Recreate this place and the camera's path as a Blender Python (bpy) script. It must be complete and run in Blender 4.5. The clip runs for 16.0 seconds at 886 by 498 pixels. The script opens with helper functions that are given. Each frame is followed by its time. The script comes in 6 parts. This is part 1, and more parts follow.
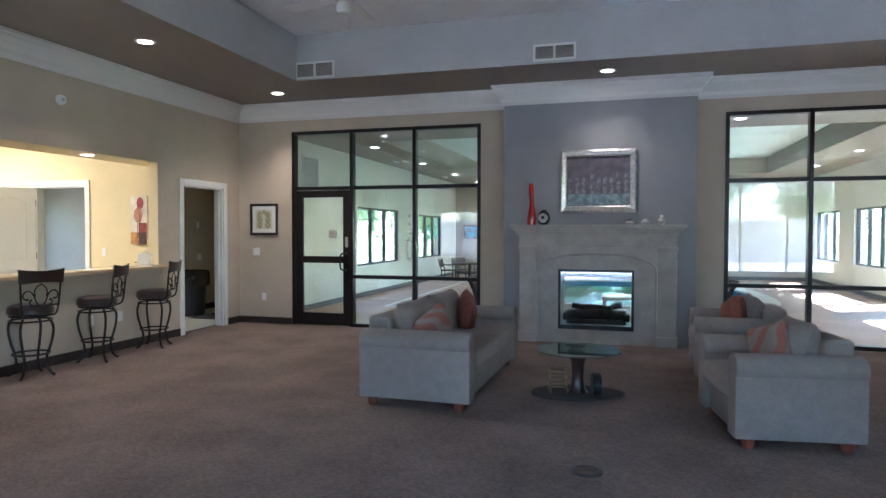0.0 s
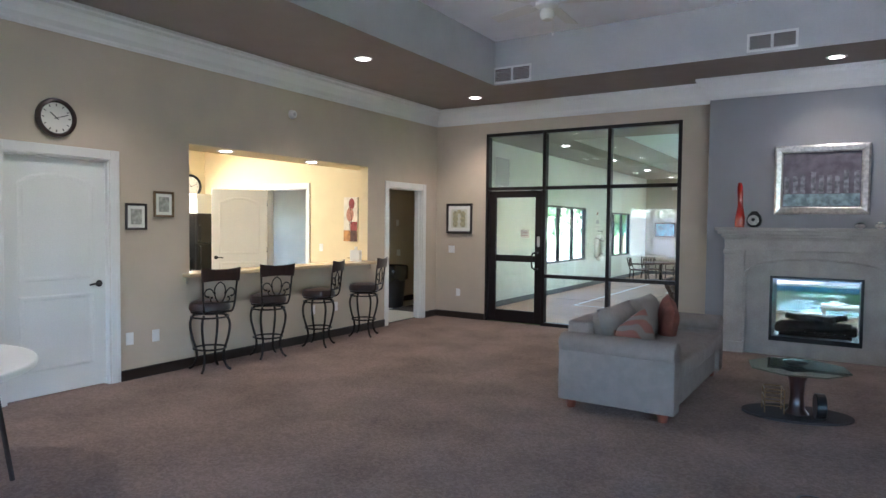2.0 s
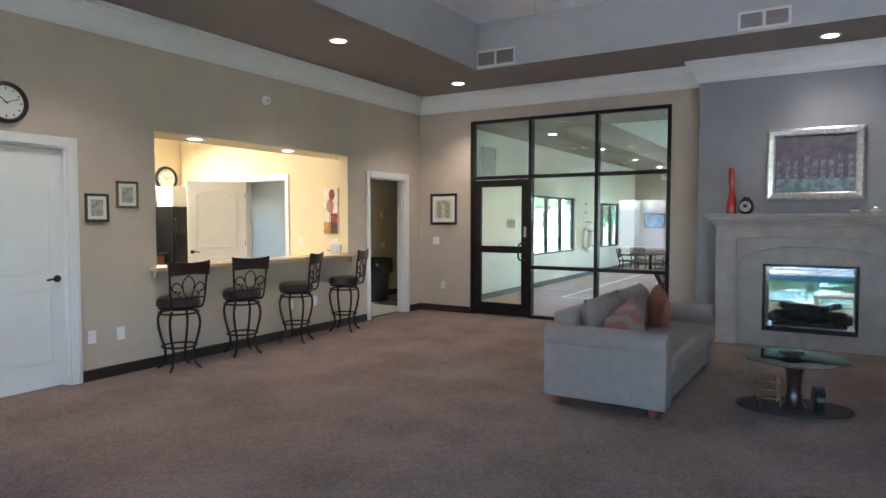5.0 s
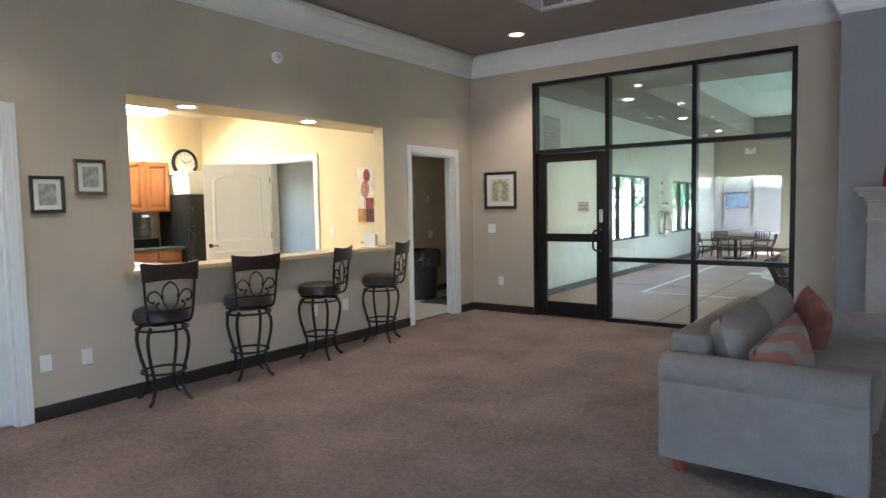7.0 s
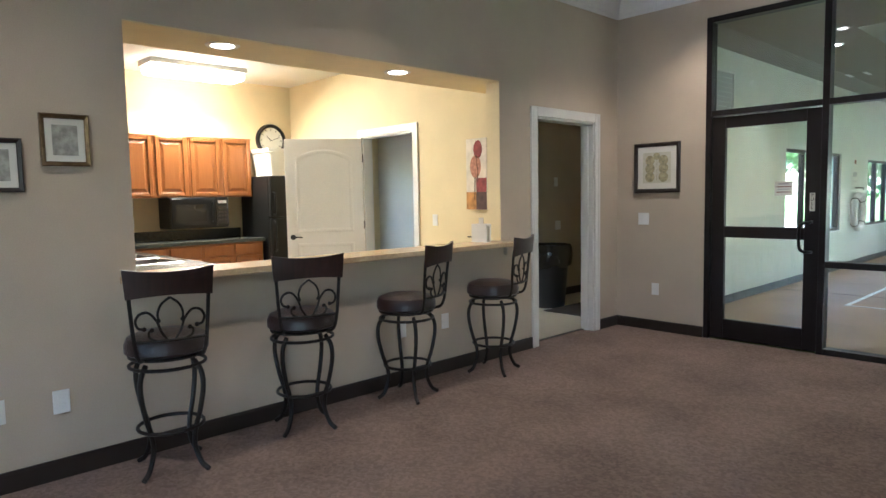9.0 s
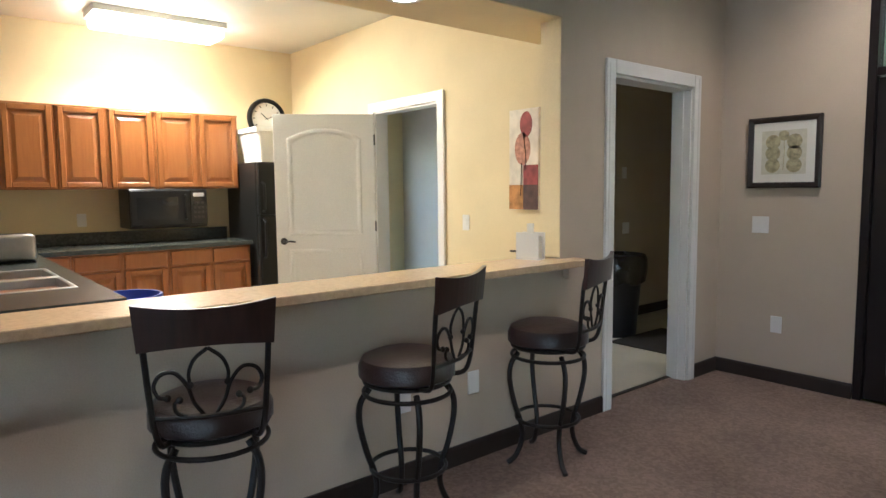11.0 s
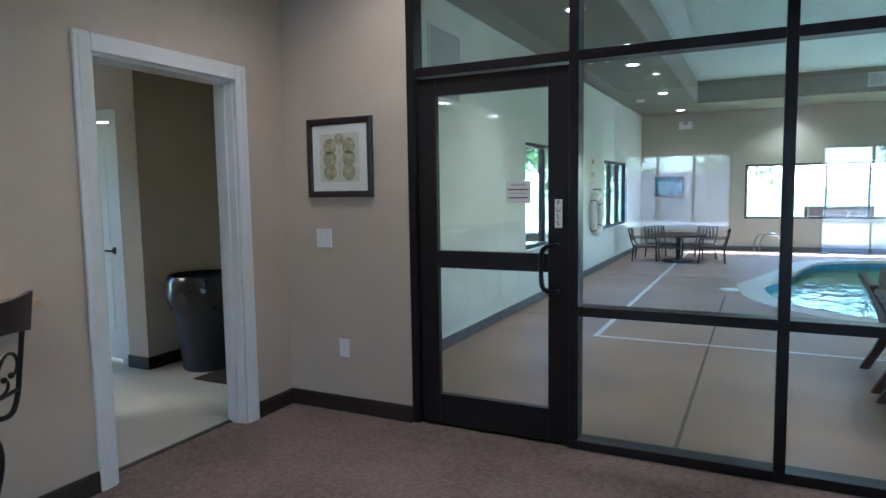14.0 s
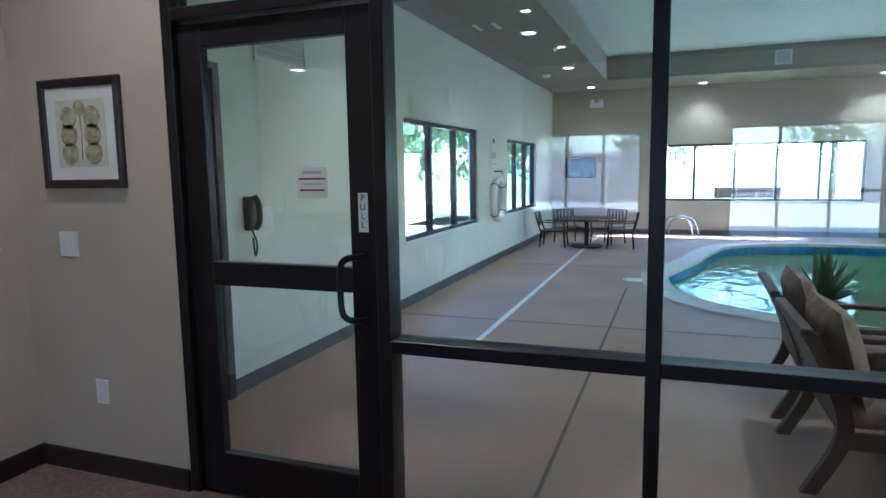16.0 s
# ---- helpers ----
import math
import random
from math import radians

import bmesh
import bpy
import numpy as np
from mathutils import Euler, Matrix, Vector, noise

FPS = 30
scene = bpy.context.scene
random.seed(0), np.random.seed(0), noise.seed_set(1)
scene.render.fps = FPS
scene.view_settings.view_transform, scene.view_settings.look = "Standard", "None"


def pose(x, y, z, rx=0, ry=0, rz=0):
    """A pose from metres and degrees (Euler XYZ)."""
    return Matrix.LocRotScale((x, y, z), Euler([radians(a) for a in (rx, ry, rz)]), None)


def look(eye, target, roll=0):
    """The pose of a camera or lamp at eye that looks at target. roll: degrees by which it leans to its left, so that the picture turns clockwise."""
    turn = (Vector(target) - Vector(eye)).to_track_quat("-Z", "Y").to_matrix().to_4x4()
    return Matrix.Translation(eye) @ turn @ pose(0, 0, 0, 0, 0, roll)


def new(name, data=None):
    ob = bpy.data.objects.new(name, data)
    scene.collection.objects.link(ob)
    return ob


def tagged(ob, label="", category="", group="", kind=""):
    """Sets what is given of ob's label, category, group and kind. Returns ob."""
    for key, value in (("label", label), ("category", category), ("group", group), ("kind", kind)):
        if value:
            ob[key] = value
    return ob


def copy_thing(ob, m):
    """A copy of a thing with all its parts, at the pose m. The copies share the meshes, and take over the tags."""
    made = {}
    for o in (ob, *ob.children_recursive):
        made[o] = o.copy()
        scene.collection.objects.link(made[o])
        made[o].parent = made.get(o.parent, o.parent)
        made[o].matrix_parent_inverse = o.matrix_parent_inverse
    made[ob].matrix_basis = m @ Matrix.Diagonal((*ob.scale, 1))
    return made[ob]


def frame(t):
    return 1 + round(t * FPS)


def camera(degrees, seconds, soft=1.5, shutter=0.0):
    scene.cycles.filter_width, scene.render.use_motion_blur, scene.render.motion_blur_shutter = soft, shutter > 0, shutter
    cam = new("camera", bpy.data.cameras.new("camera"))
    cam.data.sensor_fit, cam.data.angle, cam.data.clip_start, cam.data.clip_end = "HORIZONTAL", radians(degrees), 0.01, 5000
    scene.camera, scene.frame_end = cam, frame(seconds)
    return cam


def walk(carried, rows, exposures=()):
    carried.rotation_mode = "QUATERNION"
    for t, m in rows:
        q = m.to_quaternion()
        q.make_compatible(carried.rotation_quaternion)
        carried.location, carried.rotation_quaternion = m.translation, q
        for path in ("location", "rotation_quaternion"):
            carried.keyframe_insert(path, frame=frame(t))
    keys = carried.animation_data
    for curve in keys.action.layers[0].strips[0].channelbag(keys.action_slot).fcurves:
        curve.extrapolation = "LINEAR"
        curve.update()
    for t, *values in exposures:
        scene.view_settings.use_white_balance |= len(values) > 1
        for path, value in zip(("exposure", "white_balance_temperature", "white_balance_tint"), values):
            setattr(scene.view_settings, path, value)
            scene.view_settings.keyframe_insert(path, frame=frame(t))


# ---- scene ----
cam = camera(69.5, 16.0)
PATH = [
    (0, (0.392, -0.164, 1.41), (-0.162, 1.757, 1.356), 0.1),
    (0.5, (0.371, -0.264, 1.463), (-0.332, 1.607, 1.397), 0.2),
    (1, (0.36, -0.38, 1.514), (-0.492, 1.427, 1.436), 0.3),
    (1.5, (0.313, -0.363, 1.507), (-0.662, 1.381, 1.43), 0.4),
    (2, (0.269, -0.331, 1.494), (-0.793, 1.363, 1.418), 0.6),
    (2.5, (0.239, -0.311, 1.488), (-0.867, 1.354, 1.411), 0.6),
    (3, (0.227, -0.298, 1.488), (-0.879, 1.366, 1.408), 0.6),
    (3.5, (0.259, -0.323, 1.478), (-0.816, 1.362, 1.397), 0.5),
    (4, (0.274, -0.317, 1.464), (-0.753, 1.397, 1.381), 0.3),
    (6.5, (-0.348, 0.936, 1.422), (-1.463, 2.591, 1.3), -0.9),
    (7, (-0.658, 1.298, 1.414), (-1.833, 2.91, 1.278), -1.1),
    (7.5, (-0.933, 1.676, 1.381), (-2.184, 3.229, 1.237), -1.3),
    (8, (-1.242, 2.019, 1.397), (-2.557, 3.517, 1.233), -1.1),
    (8.5, (-1.553, 2.363, 1.374), (-2.935, 3.799, 1.21), -1.1),
    (9, (-1.847, 2.715, 1.358), (-3.301, 4.078, 1.194), -1.1),
    (11.5, (-3.161, 4.213, 1.376), (-4.701, 5.476, 1.19), -0.6),
    (12, (-3.168, 4.477, 1.387), (-4.65, 5.807, 1.198), -0.8),
    (12.5, (-2.996, 4.736, 1.396), (-4.402, 6.147, 1.212), -1.1),
    (13, (-2.799, 4.95, 1.38), (-4.084, 6.473, 1.205), -1.4),
    (13.5, (-2.679, 5.116, 1.372), (-3.789, 6.771, 1.206), -1.2),
    (14, (-2.652, 5.242, 1.383), (-3.538, 7.026, 1.202), -0.9),
    (14.5, (-2.558, 5.517, 1.39), (-3.31, 7.359, 1.189), -1.1),
    (15, (-2.492, 5.813, 1.387), (-3.172, 7.681, 1.168), -1.3),
    (15.5, (-2.464, 6.077, 1.406), (-3.123, 7.95, 1.168), -1.2),
    (16, (-2.475, 6.354, 1.414), (-3.164, 8.215, 1.166), -0.9),
]
EXPOSURES = [(0, 4.65, 5230, 13), (2, 4.85, 5330, 14), (4, 4.85, 5480, 14), (7, 4.82, 5380, 13), (9, 4.55, 5450, 12), (11.5, 4.47, 5380, 13), (13.0, 4.39, 5000, 12), (14.5, 4.23, 4720, 11), (16, 4.14, 4720, 12)]
walk(cam, [(t, look(eye, target, roll)) for t, eye, target, roll in PATH], EXPOSURES)

# ---- light, sky, exposure ----
SUN_DIR = Vector((-0.62, -0.36, -0.72)).normalized()
world = bpy.data.worlds.new("world")
scene.world = world
world.use_nodes = True
wn = world.node_tree
bg = wn.nodes["Background"]
sky = wn.nodes.new("ShaderNodeTexSky")
sky.sky_type, sky.sun_disc = "NISHITA", False
sky.sun_elevation = math.asin(-SUN_DIR.z)
sky.sun_rotation = math.atan2(-SUN_DIR.x, -SUN_DIR.y)
wn.links.new(sky.outputs[0], bg.inputs[0])
bg.inputs[1].default_value = 0.15
sun = new("sun", bpy.data.lights.new("sun", "SUN"))
sun.data.energy, sun.data.angle, sun.data.color = 4.5, radians(0.5), (1, 0.95, 0.88)
sun.matrix_world = look((0, 0, 20), Vector((0, 0, 20)) + SUN_DIR)


def area(name, at, to, w, h, power, color=(1, 1, 1)):
    ob = new(name, bpy.data.lights.new(name, "AREA"))
    ob.data.shape, ob.data.size, ob.data.size_y = "RECTANGLE", w, h
    ob.data.energy, ob.data.color = power, color
    ob.matrix_world = look(at, to)
    return ob


def spot(at, power, color=(1, 0.82, 0.62), angle=115):
    ob = new("downlight_lamp", bpy.data.lights.new("downlight_lamp", "SPOT"))
    ob.data.energy, ob.data.color, ob.data.spot_size, ob.data.spot_blend = power, color, radians(angle), 0.7
    ob.data.shadow_soft_size = 0.06
    ob.location = at
    return ob


area("fluorescent_light", (-8.8, 5.6, 2.67), (-7.6, 5.6, 0), 0.25, 1.0, 8.8, (1, 0.87, 0.61))


# ---- materials ----
def mat(name, color, rough=0.6, metal=0.0, vary=0.06, scale=3.0, bump=0.0, bscale=200.0, spec=0.5, coat=0.0, color2=None, fine=0.04):
    """A plain surface: a base colour, broad and fine variation, fine relief."""
    m = bpy.data.materials.new(name)
    m.use_nodes = True
    nt = m.node_tree
    b = nt.nodes["Principled BSDF"]
    b.inputs["Roughness"].default_value, b.inputs["Metallic"].default_value = rough, metal
    b.inputs["Specular IOR Level"].default_value, b.inputs["Coat Weight"].default_value = spec, coat
    tc = nt.nodes.new("ShaderNodeTexCoord")
    n1, n2 = nt.nodes.new("ShaderNodeTexNoise"), nt.nodes.new("ShaderNodeTexNoise")
    n1.inputs["Scale"].default_value, n1.inputs["Detail"].default_value = scale, 4
    n2.inputs["Scale"].default_value, n2.inputs["Detail"].default_value = bscale, 3
    for n in (n1, n2):
        nt.links.new(tc.outputs["Object"], n.inputs["Vector"])
    ramp = nt.nodes.new("ShaderNodeValToRGB")
    c2 = color2 or tuple(c * (1 - vary) for c in color)
    c1 = color if color2 else tuple(min(1, c * (1 + vary)) for c in color)
    ramp.color_ramp.elements[0].position, ramp.color_ramp.elements[1].position = 0.35, 0.65
    ramp.color_ramp.elements[0].color, ramp.color_ramp.elements[1].color = (*c2, 1), (*c1, 1)
    nt.links.new(n1.outputs["Fac"], ramp.inputs[0])
    hsv = nt.nodes.new("ShaderNodeHueSaturation")
    mr = nt.nodes.new("ShaderNodeMapRange")
    mr.inputs["From Min"].default_value, mr.inputs["From Max"].default_value = 0.3, 0.7
    mr.inputs["To Min"].default_value, mr.inputs["To Max"].default_value = 1 - fine, 1 + fine
    nt.links.new(n2.outputs["Fac"], mr.inputs["Value"])
    nt.links.new(mr.outputs[0], hsv.inputs["Value"])
    nt.links.new(ramp.outputs[0], hsv.inputs["Color"])
    nt.links.new(hsv.outputs[0], b.inputs["Base Color"])
    if bump:
        bp = nt.nodes.new("ShaderNodeBump")
        bp.inputs["Strength"].default_value, bp.inputs["Distance"].default_value = min(1, bump), 0.004
        nt.links.new(n2.outputs["Fac"], bp.inputs["Height"])
        nt.links.new(bp.outputs[0], b.inputs["Normal"])
    return m


def wood(name, dark, light, rough=0.35, coat=0.2, stretch=(14, 14, 1.2)):
    m = mat(name, light, rough, coat=coat)
    nt = m.node_tree
    b = nt.nodes["Principled BSDF"]
    tc = nt.nodes.new("ShaderNodeTexCoord")
    mp = nt.nodes.new("ShaderNodeMapping")
    mp.inputs["Scale"].default_value = stretch
    n = nt.nodes.new("ShaderNodeTexNoise")
    n.inputs["Scale"].default_value, n.inputs["Detail"].default_value, n.inputs["Distortion"].default_value = 2.2, 5, 0.5
    r = nt.nodes.new("ShaderNodeValToRGB")
    r.color_ramp.elements[0].position, r.color_ramp.elements[1].position = 0.28, 0.75
    r.color_ramp.elements[0].color, r.color_ramp.elements[1].color = (*dark, 1), (*light, 1)
    nt.links.new(tc.outputs["Object"], mp.inputs[0])
    nt.links.new(mp.outputs[0], n.inputs["Vector"])
    nt.links.new(n.outputs["Fac"], r.inputs[0])
    nt.links.new(r.outputs[0], b.inputs["Base Color"])
    return m


def glow(name, color, power):
    m = bpy.data.materials.new(name)
    m.use_nodes = True
    b = m.node_tree.nodes["Principled BSDF"]
    b.inputs["Base Color"].default_value = (*color, 1)
    b.inputs["Emission Color"].default_value = (*color, 1)
    b.inputs["Emission Strength"].default_value = power
    return m


def glass(name, tint=(1, 1, 1), ior=1.5, boost=1.0):
    """A thin pane: clear, with the gloss that Fresnel gives."""
    m = bpy.data.materials.new(name)
    m.use_nodes = True
    nt = m.node_tree
    nt.nodes.remove(nt.nodes["Principled BSDF"])
    tr, gl, mx, fr = (nt.nodes.new(k) for k in ("ShaderNodeBsdfTransparent", "ShaderNodeBsdfGlossy", "ShaderNodeMixShader", "ShaderNodeLayerWeight"))
    tr.inputs[0].default_value = (*tint, 1)
    gl.inputs["Roughness"].default_value = 0.0
    fr.inputs[0].default_value = 0.5
    f0 = ((ior - 1) / (ior + 1)) ** 2 * boost
    power, mul = nt.nodes.new("ShaderNodeMath"), nt.nodes.new("ShaderNodeMath")
    power.operation, power.inputs[1].default_value = "POWER", 5.0
    mul.operation, mul.inputs[1].default_value, mul.inputs[2].default_value = "MULTIPLY_ADD", 1 - f0, f0
    nt.links.new(fr.outputs["Facing"], power.inputs[0])
    nt.links.new(power.outputs[0], mul.inputs[0])
    nt.links.new(mul.outputs[0], mx.inputs[0])
    nt.links.new(tr.outputs[0], mx.inputs[1])
    nt.links.new(gl.outputs[0], mx.inputs[2])
    nt.links.new(mx.outputs[0], nt.nodes["Material Output"].inputs[0])
    return m


M = {
    "wall": mat("painted_wall_beige", (0.47, 0.390, 0.300), 0.75, vary=0.03, bump=0.25, bscale=160),
    "kwall": mat("painted_wall_cream", (0.66, 0.55, 0.335), 0.7, vary=0.03, bump=0.25, bscale=160),
    "grey": mat("painted_wall_blue_grey", (0.27, 0.265, 0.278), 0.7, vary=0.03, bump=0.25, bscale=160),
    "soffit": mat("painted_ceiling_taupe", (0.26, 0.225, 0.20), 0.8, vary=0.03, bump=0.3, bscale=120),
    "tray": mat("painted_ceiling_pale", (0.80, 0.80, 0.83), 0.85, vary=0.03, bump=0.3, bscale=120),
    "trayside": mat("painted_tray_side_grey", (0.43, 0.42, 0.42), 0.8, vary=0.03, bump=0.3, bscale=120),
    "white": mat("white_trim_paint", (0.66, 0.645, 0.62), 0.4, vary=0.015, scale=2, bscale=40, fine=0.012),
    "door": mat("white_door_paint", (0.66, 0.65, 0.62), 0.45, vary=0.02, bscale=90, bump=0.1),
    "carpet": mat("brown_flecked_carpet", (0.215, 0.162, 0.135), 0.95, vary=0.26, scale=1.6, bump=1.0, bscale=260, spec=0.1, fine=0.4),
    "base": mat("dark_brown_baseboard", (0.022, 0.015, 0.013), 0.4, scale=8),
    "alu": mat("dark_bronze_aluminium", (0.012, 0.009, 0.010), 0.35, metal=0.0, spec=0.3, scale=6, fine=0.08),
    "iron": mat("black_wrought_iron", (0.011, 0.009, 0.008), 0.45, metal=0.0, scale=20, spec=0.3),
    "leather": mat("dark_brown_leather", (0.022, 0.011, 0.010), 0.34, vary=0.15, scale=9, bump=0.5, bscale=120),
    "darkwood": wood("dark_mahogany_wood", (0.012, 0.005, 0.004), (0.038, 0.012, 0.009), 0.32, 0.3),
    "oak": wood("honey_oak_wood", (0.26, 0.088, 0.022), (0.31, 0.115, 0.030), 0.35, 0.3, (20, 20, 1.6)),
    "footwood": wood("cherry_wood_feet", (0.12, 0.03, 0.015), (0.22, 0.06, 0.03), 0.4, 0.2),
    "outwood": wood("weathered_brown_wood", (0.028, 0.012, 0.008), (0.068, 0.028, 0.018), 0.5, 0.1),
    "ledge": mat("tan_laminate_top", (0.54, 0.40, 0.25), 0.22, vary=0.08, scale=40, fine=0.06),
    "counter": mat("dark_green_laminate", (0.036, 0.040, 0.038), 0.25, vary=0.3, scale=50),
    "sofa": mat("grey_taupe_chenille", (0.235, 0.197, 0.170), 0.9, vary=0.06, scale=12, bump=0.8, bscale=180, spec=0.2, fine=0.12),
    "stripe": mat("rust_striped_cushion", (0.25, 0.095, 0.065), 0.8, scale=9, bump=0.4, color2=(0.22, 0.17, 0.14)),
    "rust": mat("rust_red_cushion", (0.20, 0.065, 0.045), 0.8, vary=0.2, scale=9, bump=0.4),
    "stone": mat("cast_stone_taupe", (0.36, 0.325, 0.295), 0.7, vary=0.10, scale=5, bump=0.6, bscale=70, fine=0.08),
    "black": mat("black_enamel", (0.009, 0.009, 0.010), 0.3, scale=5, spec=0.3),
    "char": mat("charred_logs", (0.03, 0.026, 0.024), 0.9, vary=0.5, scale=12, bump=1, bscale=60),
    "silver": mat("antique_silver_frame", (0.55, 0.52, 0.48), 0.28, metal=0.85, vary=0.2, scale=25),
    "chrome": mat("polished_chrome", (0.8, 0.8, 0.8), 0.12, metal=1.0, vary=0.02),
    "brass": mat("aged_brass", (0.18, 0.12, 0.06), 0.4, metal=0.9, vary=0.2, scale=30),
    "red": mat("red_glass_vase", (0.35, 0.012, 0.008), 0.12, coat=0.5, scale=4),
    "paper": mat("off_white_paper", (0.68, 0.66, 0.60), 0.8, vary=0.02),
    "olive": mat("olive_print", (0.36, 0.32, 0.19), 0.8, vary=0.3, scale=40),
    "plastic": mat("white_plastic", (0.72, 0.71, 0.69), 0.4, vary=0.02),
    "tile": mat("pale_floor_tile", (0.58, 0.54, 0.46), 0.4, vary=0.06, scale=2.5),
    "mat": mat("dark_rubber_mat", (0.035, 0.027, 0.025), 0.9, bump=0.8, bscale=90),
    "bluebin": mat("dark_blue_plastic", (0.012, 0.014, 0.022), 0.4),
    "bag": mat("black_plastic_bag", (0.012, 0.012, 0.014), 0.25, vary=0.2, scale=20, bump=0.8, bscale=25),
    "deck": mat("stained_concrete_deck", (0.35, 0.232, 0.160), 0.55, vary=0.14, scale=1.1, bump=0.3, bscale=60, fine=0.06),
    "joint": mat("dark_concrete_joint", (0.15, 0.125, 0.105), 0.9),
    "linepaint": mat("white_floor_paint", (0.70, 0.70, 0.66), 0.6, vary=0.08, scale=20),
    "coping": mat("pale_stone_coping", (0.55, 0.50, 0.40), 0.6, vary=0.1, scale=6, bump=0.3, bscale=60),
    "plaster": mat("aqua_pool_plaster", (0.06, 0.50, 0.44), 0.6, vary=0.08, scale=2),
    "pooltile": mat("blue_waterline_tile", (0.06, 0.22, 0.38), 0.2, vary=0.3, scale=14),
    "poolwall": mat("painted_wall_pale", (0.60, 0.625, 0.56), 0.7, vary=0.03, bump=0.25, bscale=160),
    # Cyan cast of daylight off the water is mixed into this ceiling colour.
    "pooltray": mat("pool_ceiling_water_tint", (0.60, 0.72, 0.69), 0.8, vary=0.03),
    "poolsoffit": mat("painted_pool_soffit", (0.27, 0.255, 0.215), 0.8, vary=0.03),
    # North wall tone, darker and browner than poolwall.
    "poolnorth": mat("pool_north_wall_taupe", (0.40, 0.365, 0.30), 0.7, vary=0.03, bump=0.25, bscale=160),
    "poolbase": mat("grey_cove_base", (0.075, 0.085, 0.095), 0.5),
    "cushion": mat("beige_outdoor_cushion", (0.22, 0.145, 0.095), 0.85, vary=0.3, scale=16, bump=0.5),
    "fridge": mat("black_textured_fridge", (0.008, 0.008, 0.008), 0.4, spec=0.3, bump=0.4, bscale=300),
    "screen": mat("dark_smoked_glass", (0.014, 0.014, 0.015), 0.08),
    "steel": mat("brushed_steel", (0.5, 0.5, 0.5), 0.3, metal=1, vary=0.04, scale=20),
    "bin": mat("white_plastic_tub", (0.75, 0.74, 0.70), 0.35, vary=0.02),
    "teal": mat("teal_print", (0.03, 0.20, 0.30), 0.5, vary=0.6, scale=6),
    "grass": mat("mown_lawn", (0.10, 0.17, 0.04), 0.95, vary=0.25, scale=0.6, bump=1, bscale=40),
    "pave": mat("pale_concrete_paving", (0.42, 0.40, 0.36), 0.8, vary=0.1, scale=1.5),
    "leaf": mat("green_foliage", (0.055, 0.13, 0.03), 0.6, vary=0.45, scale=1.5, fine=0.3, bscale=8),
    "bark": mat("brown_bark", (0.12, 0.085, 0.06), 0.95, vary=0.3, scale=6, bump=1, bscale=20),
    "siding": mat("far_building_wall", (0.42, 0.37, 0.32), 0.8, vary=0.1),
    "roof": mat("grey_shingle_roof", (0.13, 0.12, 0.12), 0.9, vary=0.2, scale=4),
    "glass": glass("clear_window_glass", (0.94, 0.972, 0.965), 1.5, 2.0),
    # This tint is added only to dim daylight falling on the west wall.
    "dimglass": glass("daylight_dimming_glass", (0.74, 0.76, 0.78), 1.5, 1.6),
    "fence": mat("weathered_grey_fence", (0.17, 0.16, 0.175), 0.9, vary=0.15, scale=5),
    "bluetub": mat("bright_blue_plastic", (0.04, 0.09, 0.42), 0.35),
    "tintglass": glass("table_glass", (0.62, 0.80, 0.74), 1.6, 7.0),
    "lamp": glow("downlight_lens", (1.0, 0.90, 0.76), 1.5),
    "tube": glow("fluorescent_lens", (1.0, 0.93, 0.72), 1.2),
}
# flecks in the carpet
nt = M["carpet"].node_tree
vor = nt.nodes.new("ShaderNodeTexVoronoi")
vor.inputs["Scale"].default_value = 62
tcn = nt.nodes.new("ShaderNodeTexCoord")
nt.links.new(tcn.outputs["Object"], vor.inputs["Vector"])
sep = nt.nodes.new("ShaderNodeSeparateColor")
nt.links.new(vor.outputs["Color"], sep.inputs[0])
rmp = nt.nodes.new("ShaderNodeValToRGB")
for e, (p, c) in zip(rmp.color_ramp.elements, ((0.15, (0.135, 0.10, 0.084, 1)), (0.9, (0.285, 0.215, 0.18, 1)))):
    e.position, e.color = p, c
nt.links.new(sep.outputs[0], rmp.inputs[0])
mxr = nt.nodes.new("ShaderNodeMixRGB")
mxr.inputs[0].default_value = 0.42
bsdf = nt.nodes["Principled BSDF"]
old = bsdf.inputs["Base Color"].links[0].from_socket
nt.links.new(old, mxr.inputs[1])
nt.links.new(rmp.outputs[0], mxr.inputs[2])
nt.links.new(mxr.outputs[0], bsdf.inputs["Base Color"])
# pool water: clear below, rippled gloss above
water = bpy.data.materials.new("pool_water")
water.use_nodes = True
nt = water.node_tree
nt.nodes.remove(nt.nodes["Principled BSDF"])
tr, gl, mx, fr, ns, bp = (nt.nodes.new(k) for k in ("ShaderNodeBsdfTransparent", "ShaderNodeBsdfGlossy", "ShaderNodeMixShader", "ShaderNodeFresnel", "ShaderNodeTexNoise", "ShaderNodeBump"))
tr.inputs[0].default_value = (0.50, 0.97, 0.84, 1)
gl.inputs["Roughness"].default_value = 0.03
fr.inputs[0].default_value = 1.33
ns.inputs["Scale"].default_value, ns.inputs["Detail"].default_value = 3.5, 2
bp.inputs["Strength"].default_value, bp.inputs["Distance"].default_value = 0.35, 0.06
tcw = nt.nodes.new("ShaderNodeTexCoord")
nt.links.new(tcw.outputs["Object"], ns.inputs["Vector"])
nt.links.new(ns.outputs["Fac"], bp.inputs["Height"])
for n in (gl, fr):
    nt.links.new(bp.outputs[0], n.inputs["Normal"])
wm = nt.nodes.new("ShaderNodeMath")
wm.operation, wm.inputs[1].default_value = "MULTIPLY", 0.32
